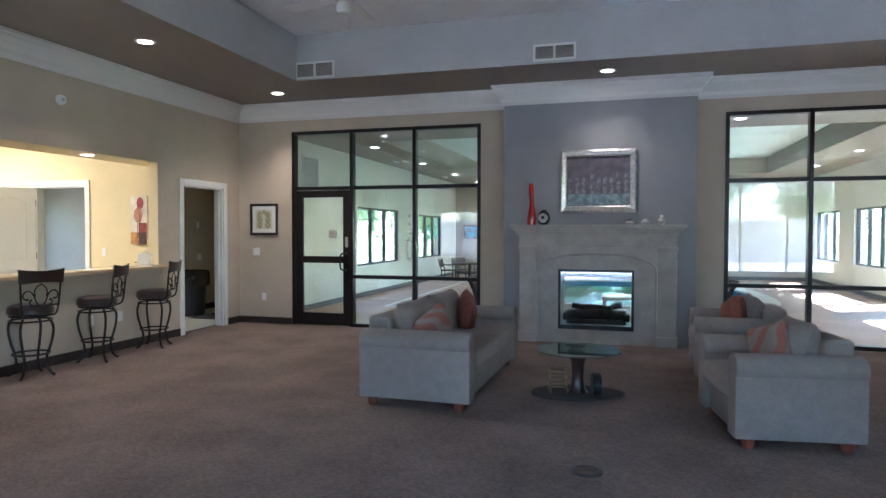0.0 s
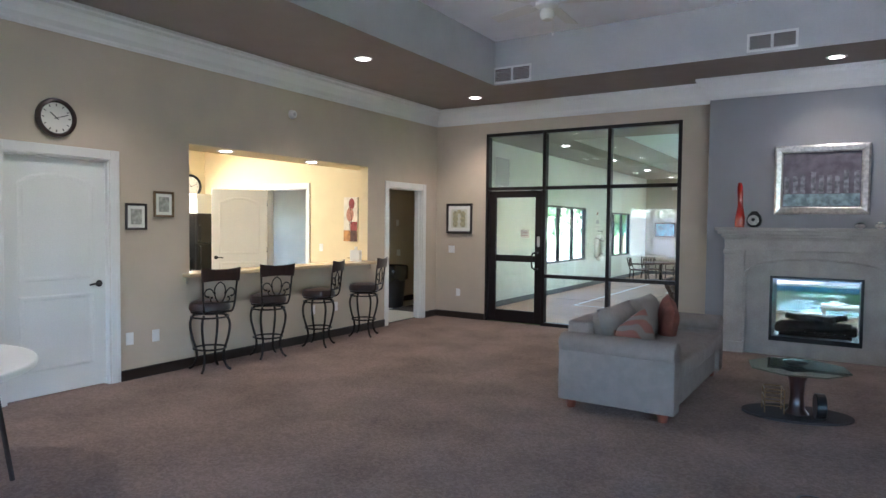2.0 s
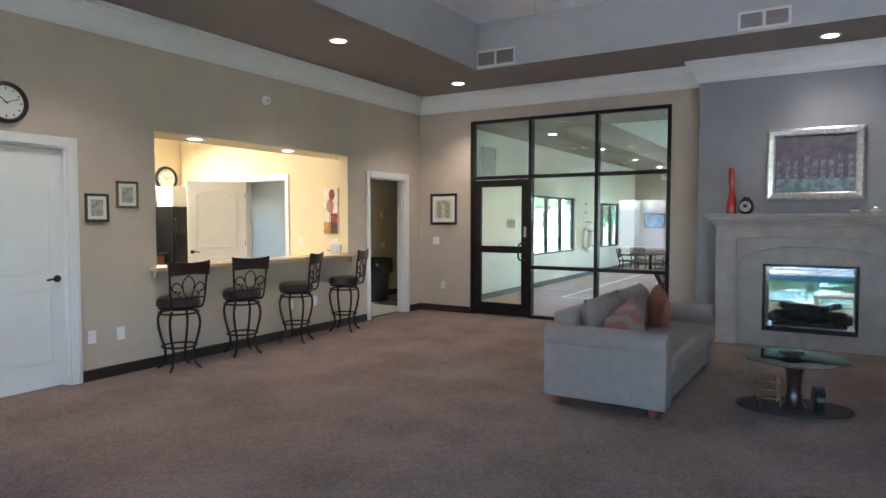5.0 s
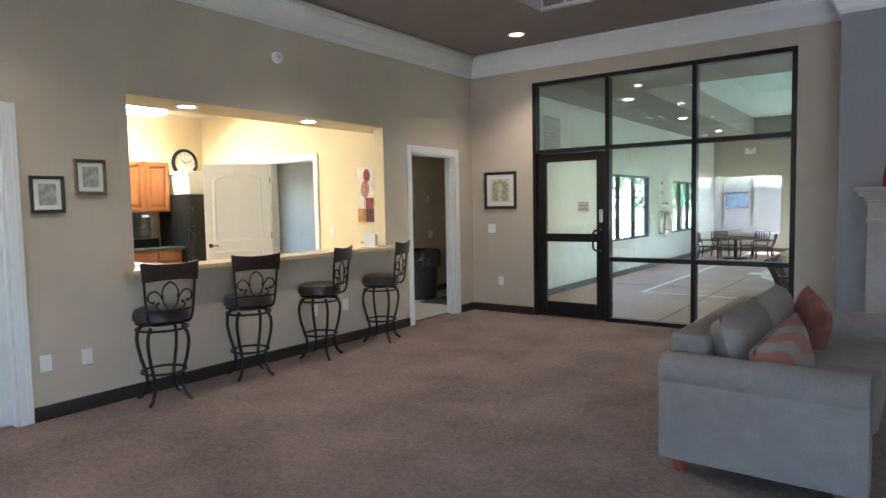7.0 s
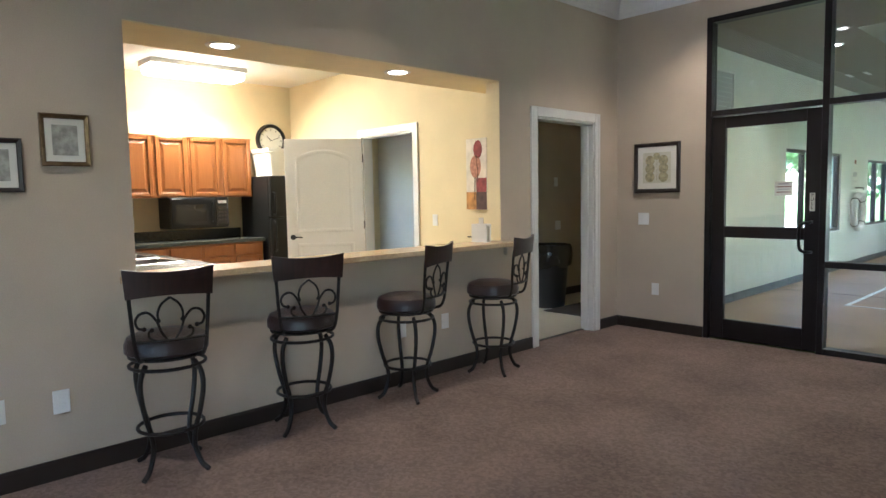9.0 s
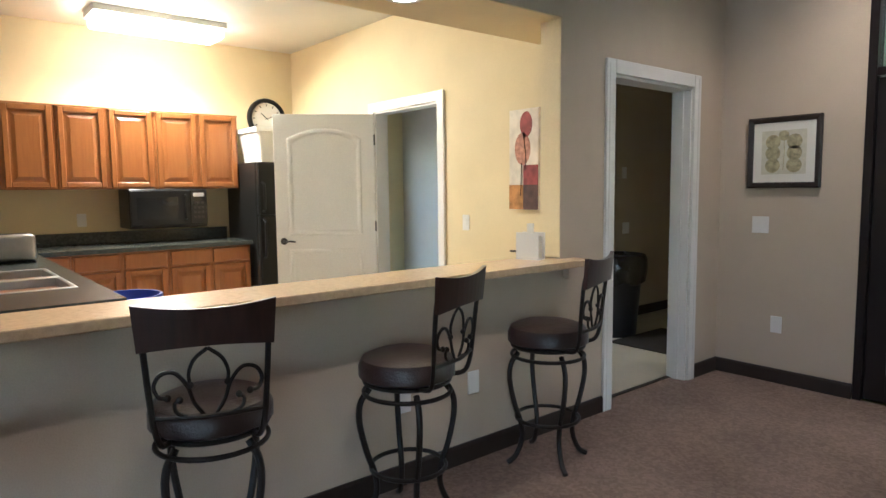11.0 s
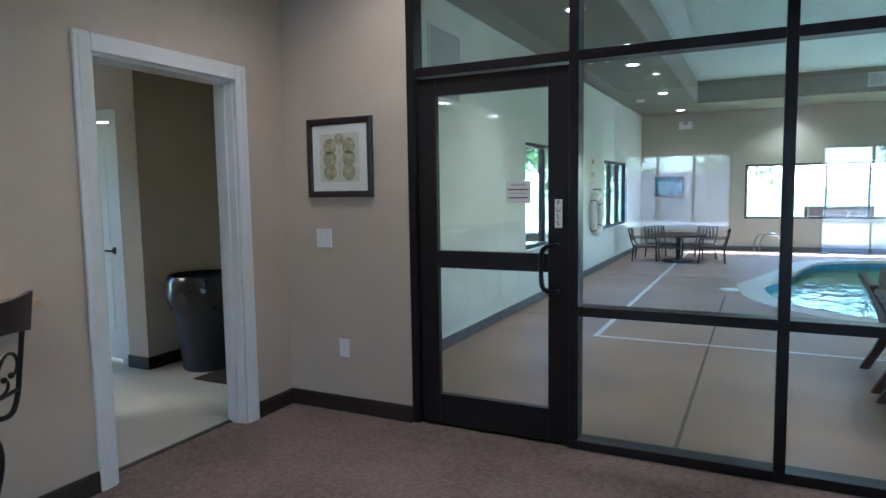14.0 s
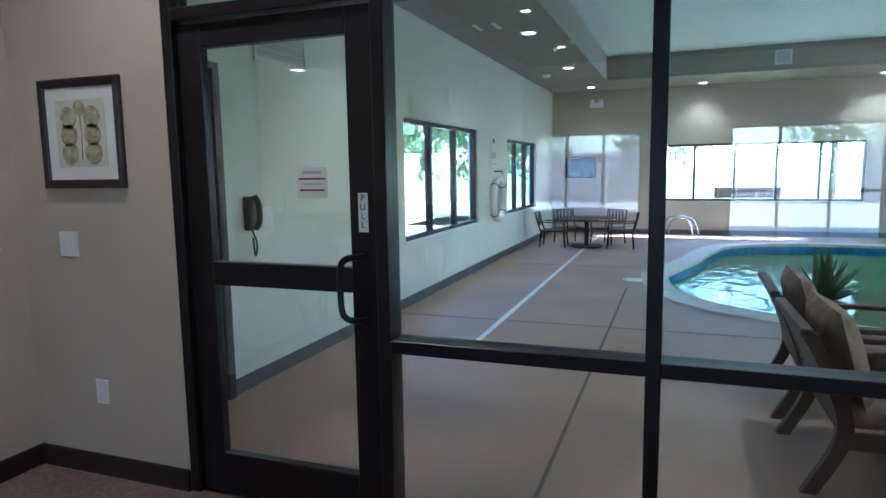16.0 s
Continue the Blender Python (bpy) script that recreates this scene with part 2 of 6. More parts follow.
nt.links.new(fr.outputs[0], wm.inputs[0])
nt.links.new(wm.outputs[0], mx.inputs[0])
nt.links.new(tr.outputs[0], mx.inputs[1])
nt.links.new(gl.outputs[0], mx.inputs[2])
nt.links.new(mx.outputs[0], nt.nodes["Material Output"].inputs[0])
M["water"] = water


# ---- mesh helpers ----
def part(name, bm, material, parent=None, label="", smooth=False):
    me = bpy.data.meshes.new(name)
    bmesh.ops.recalc_face_normals(bm, faces=bm.faces)
    if smooth:
        for f in bm.faces:
            f.smooth = True
    bm.to_mesh(me)
    bm.free()
    me.materials.append(M[material] if isinstance(material, str) else material)
    ob = new(name, me)
    if smooth:
        me.set_sharp_from_angle(angle=radians(40))
    ob.parent = parent
    if label:
        ob["label"] = label
    return ob


def box(x0, x1, y0, y1, z0, z1, bm=None, bevel=0.0, seg=1):
    bm2 = bmesh.new()
    bmesh.ops.create_cube(bm2, size=1, matrix=Matrix.Translation(((x0 + x1) / 2, (y0 + y1) / 2, (z0 + z1) / 2)) @ Matrix.Diagonal((abs(x1 - x0), abs(y1 - y0), abs(z1 - z0), 1)))
    if bevel:
        bmesh.ops.bevel(bm2, geom=bm2.edges[:], offset=bevel, segments=seg, profile=0.5, affect="EDGES")
    if bm is None:
        return bm2
    merge(bm, bm2)
    return bm


def merge(bm, other, m=None):
    if m:
        bmesh.ops.transform(other, matrix=m, verts=other.verts)
    me = bpy.data.meshes.new("t")
    other.to_mesh(me)
    other.free()
    bm.from_mesh(me)
    bpy.data.meshes.remove(me)
    return bm


def cyl(x, y, z0, z1, r, r2=None, seg=24, bm=None, bevel=0.0, m=None):
    b = bmesh.new()
    bmesh.ops.create_cone(b, cap_ends=True, segments=seg, radius1=r, radius2=r if r2 is None else r2, depth=z1 - z0, matrix=Matrix.Translation((x, y, (z0 + z1) / 2)))
    if bevel:
        bmesh.ops.bevel(b, geom=[e for e in b.edges if abs(e.verts[0].co.z - e.verts[1].co.z) < 1e-5], offset=bevel, segments=3, profile=0.5, affect="EDGES")
    if m:
        bmesh.ops.transform(b, matrix=m, verts=b.verts)
    return b if bm is None else merge(bm, b)


def tube(pts, r, bm=None, seg=8, closed=False):
    b = bm or bmesh.new()
    pts = [Vector(p) for p in pts]
    n, rings, up = len(pts), [], None
    for i, p in enumerate(pts):
        a = pts[(i - 1) % n] if closed or i else p
        c = pts[(i + 1) % n] if closed or i < n - 1 else p
        d = (c - a).normalized()
        if up is None:
            up = d.orthogonal()
        up = (up - d * up.dot(d)).normalized()
        side = d.cross(up)
        rings.append([b.verts.new(p + (up * math.cos(k * math.tau / seg) + side * math.sin(k * math.tau / seg)) * r) for k in range(seg)])
    for i in range(n if closed else n - 1):
        q, s = rings[i], rings[(i + 1) % n]
        for k in range(seg):
            b.faces.new((q[k], q[(k + 1) % seg], s[(k + 1) % seg], s[k]))
    if not closed:
        b.faces.new(rings[0]), b.faces.new(rings[-1][::-1])
    return b


def curve(ctrl, n=8):
    """Points of a smooth curve through the given ones."""
    c = [Vector((*p, 0)) if len(p) == 2 else Vector(p) for p in ctrl]
    c = [2 * c[0] - c[1]] + c + [2 * c[-1] - c[-2]]
    out = []
    for i in range(1, len(c) - 2):
        for k in range(n):
            t = k / n
            out.append(0.5 * ((2 * c[i]) + (c[i + 1] - c[i - 1]) * t + (2 * c[i - 1] - 5 * c[i] + 4 * c[i + 1] - c[i + 2]) * t * t + (3 * c[i] - c[i - 1] - 3 * c[i + 1] + c[i + 2]) * t ** 3))
    return out + [c[-2]]


def lathe(profile, seg=28, bm=None):
    b = bm or bmesh.new()
    rings = [[b.verts.new((r * math.cos(k * math.tau / seg), r * math.sin(k * math.tau / seg), z)) for k in range(seg)] for r, z in profile]
    for q, s in zip(rings, rings[1:]):
        for k in range(seg):
            b.faces.new((q[k], q[(k + 1) % seg], s[(k + 1) % seg], s[k]))
    b.faces.new(rings[0]), b.faces.new(rings[-1])
    return b


def pillow(w, h, d, n=10, plump=0.5):
    """A cushion, standing in x and z, d thick along y."""
    b = bmesh.new()
    for sign in (-1, 1):
        g = []
        for i in range(n + 1):
            row = []
            for j in range(n + 1):
                u, v = 2 * i / n - 1, 2 * j / n - 1
                e = max(0.0, (1 - u ** 4) * (1 - v ** 4)) ** plump
                pinch = 1 - 0.07 * (1 - abs(u * v)) * (abs(u) ** 3 + abs(v) ** 3) / 2
                wob = 0.03 * d * noise.noise(Vector((u * 2, v * 2, sign + w * 7)))
                row.append(b.verts.new((u * w / 2 * pinch, sign * (d / 2 * e) + wob * e, v * h / 2 * pinch)))
            g.append(row)
        for i in range(n):
            for j in range(n):
                b.faces.new((g[i][j], g[i + 1][j], g[i + 1][j + 1], g[i][j + 1]))
    bmesh.ops.remove_doubles(b, verts=b.verts, dist=0.0005)
    return b


def thing(name, at=(0, 0, 0), rz=0.0, label="", category="", group="", kind=""):
    ob = new(name)
    ob.empty_display_size = 0.1
    ob.matrix_basis = pose(*at, 0, 0, rz)
    return tagged(ob, label, category, group, kind)


def structure(name, bm, material, parent=None, label=""):
    ob = part(name, bm, material, parent)
    return tagged(ob, label, "", "", "structure")


def panel_wall(name, axis, p0, p1, a0, a1, z0, z1, holes, material, label=""):
    """A wall across axis x or y from p0 to p1, along the other from a0 to a1, with holes (a, b, za, zb) cut through."""
    aa = sorted({a0, a1, *[h[0] for h in holes], *[h[1] for h in holes]})
    zz = sorted({z0, z1, *[h[2] for h in holes], *[h[3] for h in holes]})
    inside = lambda a, z: any(h[0] < a < h[1] and h[2] < z < h[3] for h in holes)
    solid = {(i, j): not inside((aa[i] + aa[i + 1]) / 2, (zz[j] + zz[j + 1]) / 2) for i in range(len(aa) - 1) for j in range(len(zz) - 1)}
    b = bmesh.new()
    put = lambda p, a, z: b.verts.new((p, a, z) if axis == "x" else (a, p, z))
    for (i, j), s in solid.items():
        if not s:
            continue
        a, c, e, f = aa[i], aa[i + 1], zz[j], zz[j + 1]
        for p in (p0, p1):
            b.faces.new([put(p, a, e), put(p, c, e), put(p, c, f), put(p, a, f)])
        for di, dj, u, v in ((-1, 0, (a, e), (a, f)), (1, 0, (c, e), (c, f)), (0, -1, (a, e), (c, e)), (0, 1, (a, f), (c, f))):
            if not solid.get((i + di, j + dj), False):
                b.faces.new([put(p0, *u), put(p0, *v), put(p1, *v), put(p1, *u)])
    bmesh.ops.remove_doubles(b, verts=b.verts, dist=0.0001)
    return structure(name, b, material, None, label)


def sweep_profile(profile, path, closed=False):
    """A moulding: profile points (out, z), swept along plan points; out is to the left of the way."""
    b = bmesh.new()
    n, rings = len(path), []
    for i, p in enumerate(path):
        p = Vector(p)
        a = Vector(path[i - 1]) if closed or i else None
        c = Vector(path[(i + 1) % n]) if closed or i < n - 1 else None
        d1 = (p - a).normalized() if a is not None else (c - p).normalized()
        d2 = (c - p).normalized() if c is not None else d1
        n1, n2 = Vector((-d1.y, d1.x)), Vector((-d2.y, d2.x))
        m = (n1 + n2) / (1 + n1.dot(n2))
        rings.append([b.verts.new((p.x + m.x * o, p.y + m.y * o, z)) for o, z in profile])
    k = len(profile)
    for i in range(n if closed else n - 1):
        q, s = rings[i], rings[(i + 1) % n]
        for j in range(k):
            b.faces.new((q[j], q[(j + 1) % k], s[(j + 1) % k], s[j]))
    if not closed:
        b.faces.new(rings[0]), b.faces.new(rings[-1])
    return b


# ---- the shell ----
XW, XE, YS, YN = -5.4, 6.1, -1.8, 8.5          # lobby
ZC, ZT = 3.33, 3.9                             # soffit and tray
TX0, TX1, TY0, TY1 = -3.68, 4.3, -0.7, 7.2     # lobby tray
PW, PE, PN = -5.1, 5.5, 20.4                  # pool room
PZ, PT = 3.0, 3.43
PTX0, PTX1, PTY0, PTY1 = -3.8, 4.0, 10.4, 18.8
KX, KY0, KY1, KZ = -9.45, 2.3, 7.12, 2.82       # kitchen

structure("floor_lobby", box(XW - 0.14, XE, YS, YN + 0.02, -0.1, 0), "carpet", None, "brown flecked low-pile carpet")
structure("floor_kitchen", box(KX, XW - 0.14, KY0, KY1 + 0.07, -0.1, 0), "tile", None, "pale sheet flooring")
structure("floor_hall", box(-9.7, XW - 0.14, KY1 + 0.07, 10.6, -0.1, 0.0), "tile", None, "pale sheet flooring")
structure("door_threshold", box(XW - 0.14, XW - 0.11, 7.19, 8.08, 0.0, 0.006), "base")

panel_wall("wall_west", "x", XW - 0.14, XW, YS, YN, 0, ZC, [(2.11, 2.99, 0, 2.05), (3.825, 6.715, 0.93, 2.295), (7.19, 8.08, 0, 2.04)], "wall", "beige painted wall with a serving opening")
panel_wall("wall_north", "y", YN, YN + 0.14, XW - 0.14, XE + 0.14, 0, ZC, [(-4.49, -1.565, 0, 2.91), (-0.45, 0.48, 0.18, 0.93), (1.56, 4.46, 0, 2.91)], "wall", "beige painted wall with glazed openings")
panel_wall("wall_south", "y", YS - 0.14, YS, XW - 0.14, XE + 0.14, 0, ZC, [(-5.25, -3.15, 0.5, 2.05), (-1.65, 0.75, 0, 2.1), (2.2, 5.7, 0.3, 2.8)], "wall")
panel_wall("wall_east", "x", XE, XE + 0.14, YS, YN, 0, ZC, [], "wall")
# soffit round the tray, tray sides and lid
panels = bmesh.new()
for x0, x1, y0, y1 in ((XW - 0.14, XE + 0.14, TY1, YN), (XW - 0.14, XE + 0.14, YS, TY0), (XW - 0.14, TX0, TY0, TY1), (TX1, XE + 0.14, TY0, TY1)):
    box(x0, x1, y0, y1, ZC, ZC + 0.1, panels)
structure("ceiling_soffit", panels, "soffit", None, "dark taupe painted dropped ceiling")
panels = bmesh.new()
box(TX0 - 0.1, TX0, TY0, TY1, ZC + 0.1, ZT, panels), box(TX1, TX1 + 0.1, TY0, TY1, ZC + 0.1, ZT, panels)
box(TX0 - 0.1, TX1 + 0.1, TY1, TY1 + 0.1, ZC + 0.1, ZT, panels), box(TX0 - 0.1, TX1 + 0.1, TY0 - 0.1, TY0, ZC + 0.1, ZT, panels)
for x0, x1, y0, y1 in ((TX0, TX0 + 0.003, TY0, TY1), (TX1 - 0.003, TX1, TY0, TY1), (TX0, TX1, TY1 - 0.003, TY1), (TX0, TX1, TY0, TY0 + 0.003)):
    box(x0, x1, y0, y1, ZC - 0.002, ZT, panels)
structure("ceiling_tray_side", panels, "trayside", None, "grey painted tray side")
structure("ceiling_tray", box(TX0 - 0.1, TX1 + 0.1, TY0 - 0.1, TY1 + 0.1, ZT, ZT + 0.1), "tray", None, "pale grey painted raised ceiling")

# chimney breast
panel_wall("wall_chimney_breast", "y", 8.25, YN, -1.19, 1.21, 0, ZC, [(-0.45, 0.48, 0.18, 0.93)], "grey", "blue-grey painted chimney breast")

CROWN = [(0, 3.08), (0.012, 3.08), (0.02, 3.10), (0.035, 3.115), (0.045, 3.16), (0.09, 3.23), (0.13, 3.26), (0.135, 3.29), (0.155, 3.30), (0.155, ZC), (0, ZC)]
structure("trim_crown", sweep_profile(CROWN, [(XW, YS), (XE, YS), (XE, YN), (1.21, YN), (1.21, 8.25), (-1.19, 8.25), (-1.19, YN), (XW, YN)], True), "white", None, "white painted crown moulding")
BASE = [(0, 0), (0.014, 0), (0.014, 0.085), (0.009, 0.1), (0, 0.1)]
for pth in ([(XW, 8.16), (XW, YN)][::-1], [(XW, 3.07), (XW, 7.11)][::-1], [(XW, YS), (XW, 2.03)][::-1], [(-4.49, YN), (XW, YN)], [(-1.19, 8.05), (-1.19, YN), (-1.565, YN)], [(1.56, YN), (1.21, YN), (1.21, 8.05)],
            [(XE, YN), (4.46, YN)], [(XE, YS), (XE, YN)], [(XW, YS), (-1.65, YS)], [(0.75, YS), (XE, YS)]):
    structure("baseboard", sweep_profile(BASE, pth), "base", None, "dark brown baseboard")


def casing(x, y0, y1, z1, side, w=0.085, name="trim_door_casing"):
    b = bmesh.new()
    a, c = (x, x + 0.02 * side)
    box(min(a, c), max(a, c), y0 - w, y0, 0, z1 + w, b, 0.004)
    box(min(a, c), max(a, c), y1, y1 + w, 0, z1 + w, b, 0.004)
    box(min(a, c), max(a, c), y0, y1, z1, z1 + w, b, 0.004)
    for yy in (y0 - w * 0.75, y1 + w * 0.55):
        box(min(a, c + 0.004 * side), max(a, c + 0.004 * side), yy, yy + w * 0.2, 0, z1 + w * 0.7, b, 0.003)
    return structure(name, b, "white", None, "white painted door casing")


def lining(x0, x1, y0, y1, z1):
    b = bmesh.new()
    box(x0, x1, y0, y0 + 0.018, 0, z1, b), box(x0, x1, y1 - 0.018, y1, 0, z1, b), box(x0, x1, y0 + 0.018, y1 - 0.018, z1 - 0.018, z1, b)
    xm = (x0 + x1) / 2
    box(xm - 0.02, xm + 0.02, y0 + 0.018, y0 + 0.03, 0, z1 - 0.018, b), box(xm - 0.02, xm + 0.02, y1 - 0.03, y1 - 0.018, 0, z1 - 0.018, b)
    return structure("trim_door_lining", b, "white")


casing(XW, 2.11, 2.99, 2.05, 1), lining(XW - 0.14, XW, 2.11, 2.99, 2.05)
casing(XW, 7.19, 8.08, 2.04, 1), lining(XW - 0.14, XW, 7.19, 8.08, 2.04)


def arch_panel(w0, w1, z0, z1, rise, depth, y, n=12):
    """A raised panel outline with an arched head, in x and z, standing out of y."""
    out = []
    for inset, dy in ((0, 0.0), (0.012, depth), (0.03, depth), (0.045, depth * 0.3)):
        a, c = w0 + inset, w1 - inset
        pts = [(a, z0 + inset), (c, z0 + inset)]
        for k in range(n + 1):
            t = k / n
            x = c + (a - c) * t
            pts.append((x, z1 - inset - rise + rise * math.sin(math.pi * t) ** 0.8 if rise else z1 - inset))
        out.append([Vector((x, y - dy, z)) for x, z in pts])
    b = bmesh.new()
    rings = [[b.verts.new(p) for p in ring] for ring in out]
    m = len(rings[0])
    for q, s in zip(rings, rings[1:]):
        for j in range(m):
            b.faces.new((q[j], q[(j + 1) % m], s[(j + 1) % m], s[j]))
    b.faces.new(rings[-1])
    return b


def panel_door(name, w, h, at, rz, label, mirror=False, levers=True):
    """A moulded two-panel door; its leaf runs along +x from the hinge, faces -y and +y."""
    d = thing(name, at, rz, label, "door")
    part("leaf", box(0, w, 0, 0.035, 0.01, h, None, 0.002), "door", d)
    for s in (0, 1):
        b = bmesh.new()
        for z0, z1, rise in ((0.98, h - 0.12, 0.09), (0.22, 0.86, 0.0)):
            q = arch_panel(0.11, w - 0.11, z0, z1, rise, 0.005, 0)
            if s:
                bmesh.ops.transform(q, matrix=Matrix.Translation((0, 0.035, 0)) @ Matrix.Diagonal((1, -1, 1, 1)), verts=q.verts)
            merge(b, q)
        part("panel", b, "door", d)
        if levers:
            yy = -0.0 if s == 0 else 0.035
            sg = -1 if s == 0 else 1
            hb = cyl(0, 0, 0, 0.012, 0.03, bevel=0.003, m=Matrix.Translation((w - 0.065, yy, 0.93)) @ Matrix.Rotation(radians(90 * sg * -1), 4, "X"))
            tube([(w - 0.065, yy + sg * 0.005, 0.93), (w - 0.065, yy + sg * 0.045, 0.93), (w - 0.085, yy + sg * 0.05, 0.93), (w - 0.13, yy + sg * 0.048, 0.932), (w - 0.17, yy + sg * 0.05, 0.926)], 0.009, hb)
            part("lever_handle", hb, "iron", d, "oil-rubbed bronze lever handle", True)
    for z in (0.22, 1.05, h - 0.22):
        part("hinge", box(-0.012, 0.006, -0.008, 0.004, z - 0.045, z + 0.045), "iron", d)
    return d


panel_door("panel_door", 0.844, 2.025, (XW - 0.045, 2.128, 0), 90, "closed white moulded two-panel door in the beige wall")


# ---- glazed screens ----
def storefront(name, x0, x1, y, door_first, label):
    """Dark aluminium screen of three bays with a door in one of them."""
    f = thing(name, (0, y + 0.03, 0), 0, label, "storefront", kind="structure")
    w, t, d = (x1 - x0) / 3, 0.05, 0.11
    xs = [x0, x0 + w, x0 + 2 * w, x1] if door_first else [x0, x0 + w, x0 + 2 * w - 0.01, x1]
    def member(kind, a, c, z0, z1):
        part(kind, box(a, c, -0.03, d - 0.03, z0, z1, None, 0.003), "alu", f, "dark bronze aluminium bar")
    member("jamb", x0, x0 + t, 0, 2.91), member("jamb", x1 - t, x1, 0, 2.91)
    for i in (1, 2):
        member("mullion", xs[i] - t / 2, xs[i] + t / 2, 0, 2.91)
    for i in range(3):
        is_door = (i == 0) == door_first and (i == 0 or i == 2)
        a = x0 + t if i == 0 else xs[i] + t / 2
        c = x1 - t if i == 2 else xs[i + 1] - t / 2
        member("head", a, c, 2.86, 2.91), member("transom", a, c, 2.03, 2.08)
        panes = [(2.08, 2.86)]
        if not is_door:
            member("sill", a, c, 0, 0.05), member("transom", a, c, 0.72, 0.77)
            panes += [(0.05, 0.72), (0.77, 2.03)]
        else:
            leaf = bmesh.new()
            s = 0.115 if w > 0.9 else 0.1
            a, c = a + 0.004, c - 0.004
            box(a, a + s, 0, 0.045, 0.01, 2.02, leaf, 0.003), box(c - s, c, 0, 0.045, 0.01, 2.02, leaf, 0.003)
            box(a + s, c - s, 0, 0.045, 0.01, 0.19, leaf, 0.003), box(a + s, c - s, 0, 0.045, 1.92, 2.02, leaf, 0.003)
            box(a + s, c - s, 0, 0.045, 0.94, 1.04, leaf, 0.003)
            door = part("glazed_door", leaf, "alu", f, "dark bronze narrow-stile door leaf")
            for z0, z1 in ((0.19, 0.94), (1.04, 1.92)):
                g = part("door_pane", box(a + s, c - s, 0.018, 0.026, z0, z1), "glass", door)
                g.visible_shadow = False
            hx = c - s / 2 if door_first else a + s / 2
            for sg in (-1, 1):
                yy = 0 if sg < 0 else 0.045
                o = -1 if door_first else 1
                part("pull_handle", tube(curve([(hx, yy, 0.84), (hx + o * 0.01, yy + sg * 0.045, 0.842), (hx + o * 0.05, yy + sg * 0.06, 0.85), (hx + o * 0.075, yy + sg * 0.06, 0.89), (hx + o * 0.075, yy + sg * 0.06, 1.04), (hx + o * 0.05, yy + sg * 0.06, 1.08), (hx + o * 0.01, yy + sg * 0.045, 1.088), (hx, yy, 1.09)], 6), 0.013), "black", door, "black bow pull handle", True)
            if door_first:
                sgn = part("pull_sign", box(hx - 0.02, hx + 0.02, -0.003, 0, 1.18, 1.33), "paper", door, "small white sticker reading PULL")
                for k, ch in enumerate("PULL"):
                    tx = bpy.data.curves.new("letters", "FONT")
                    tx.body, tx.size, tx.align_x = ch, 0.036, "CENTER"
                    tob = new("letter", tx)
                    tob.parent = sgn
                    tob.matrix_basis = pose(hx, -0.0045, 1.298 - k * 0.034, 90, 0, 0)
                    tx.materials.append(M["black"])
                part("door_closer", tube([(a + 0.3, 0.06, 1.97), (a + 0.42, 0.25, 1.99), (c - 0.12, 0.07, 2.04)], 0.012, box(a + 0.05, a + 0.32, 0.045, 0.10, 1.94, 1.99)), "alu", door)
        for z0, z1 in panes:
            g = part("pane", box(a, c, 0.018, 0.026, z0, z1), "glass", f)
            g.visible_shadow = False
    return f


storefront("window_screen_west", -4.49, -1.565, YN, True, "dark bronze glazed screen with a door, between lobby and pool")
storefront("window_screen_east", 1.56, 4.46, YN, False, "dark bronze glazed screen with a door, between lobby and pool")


def window(name, axis, p, a0, a1, z0, z1, n, label, bars=(), pane="glass"):
    """A strip of n fixed lights in a wall that is crossed along axis at p."""
    f = thing(name, (0, 0, 0), 0, label, "window", kind="structure")
    t, d = 0.045, 0.08
    b = bmesh.new()

    def bx(a, c, q0, q1, e, g, bb):
        if axis == "x":
            box(q0, q1, a, c, e, g, bb)
        else:
            box(a, c, q0, q1, e, g, bb)
    bx(a0, a1, p, p + d, z0, z0 + t, b), bx(a0, a1, p, p + d, z1 - t, z1, b)
    w = (a1 - a0) / n
    for i in range(n + 1):
        c = min(max(a0 + i * w, a0 + t / 2), a1 - t / 2)
        bx(c - t / 2, c + t / 2, p, p + d, z0 + t, z1 - t, b)
    for z in bars:
        bx(a0 + t, a1 - t, p + 0.002, p + d - 0.002, z - 0.02, z + 0.02, b)
    part("window_frame", b, "alu", f, "dark bronze window frame")
    for i in range(n):
        g = bmesh.new()
        bx(a0 + i * w + t / 2, a0 + (i + 1) * w - t / 2, p + d / 2 - 0.003, p + d / 2 + 0.003, z0 + t, z1 - t, g)
        part("pane", g, pane, f).visible_shadow = pane == "dimglass"
    return f


window("window_south_side", "y", YS - 0.11, -5.25, -3.15, 0.5, 2.05, 3, "dark-framed lobby window onto the lawn, out of direct view", (), "dimglass")
window("window_south_entry", "y", YS - 0.11, -1.65, 0.75, 0, 2.1, 3, "dark-framed glazed entrance", (0.95,))
# Unseen window, added to let more daylight onto the ceiling tray.
window("window_south_other", "y", YS - 0.11, 2.2, 5.7, 0.3, 2.8, 3, "dark-framed lobby window onto the lawn, out of direct view")


# ---- pool room shell ----
POOL = [(-2.62, 15.0), (-2.45, 13.9), (-1.85, 13.1), (-0.8, 12.6), (0.6, 12.4), (2.0, 12.6), (2.9, 13.4), (3.1, 15), (2.9, 17), (2.2, 18.3), (0.9, 18.9), (-0.6, 18.9), (-1.6, 18.4), (-1.95, 17.5), (-2.2, 16.4)]
loop = curve([*POOL, POOL[0]], 6)[:-1]
loop = [(v[0], v[1]) for v in loop]


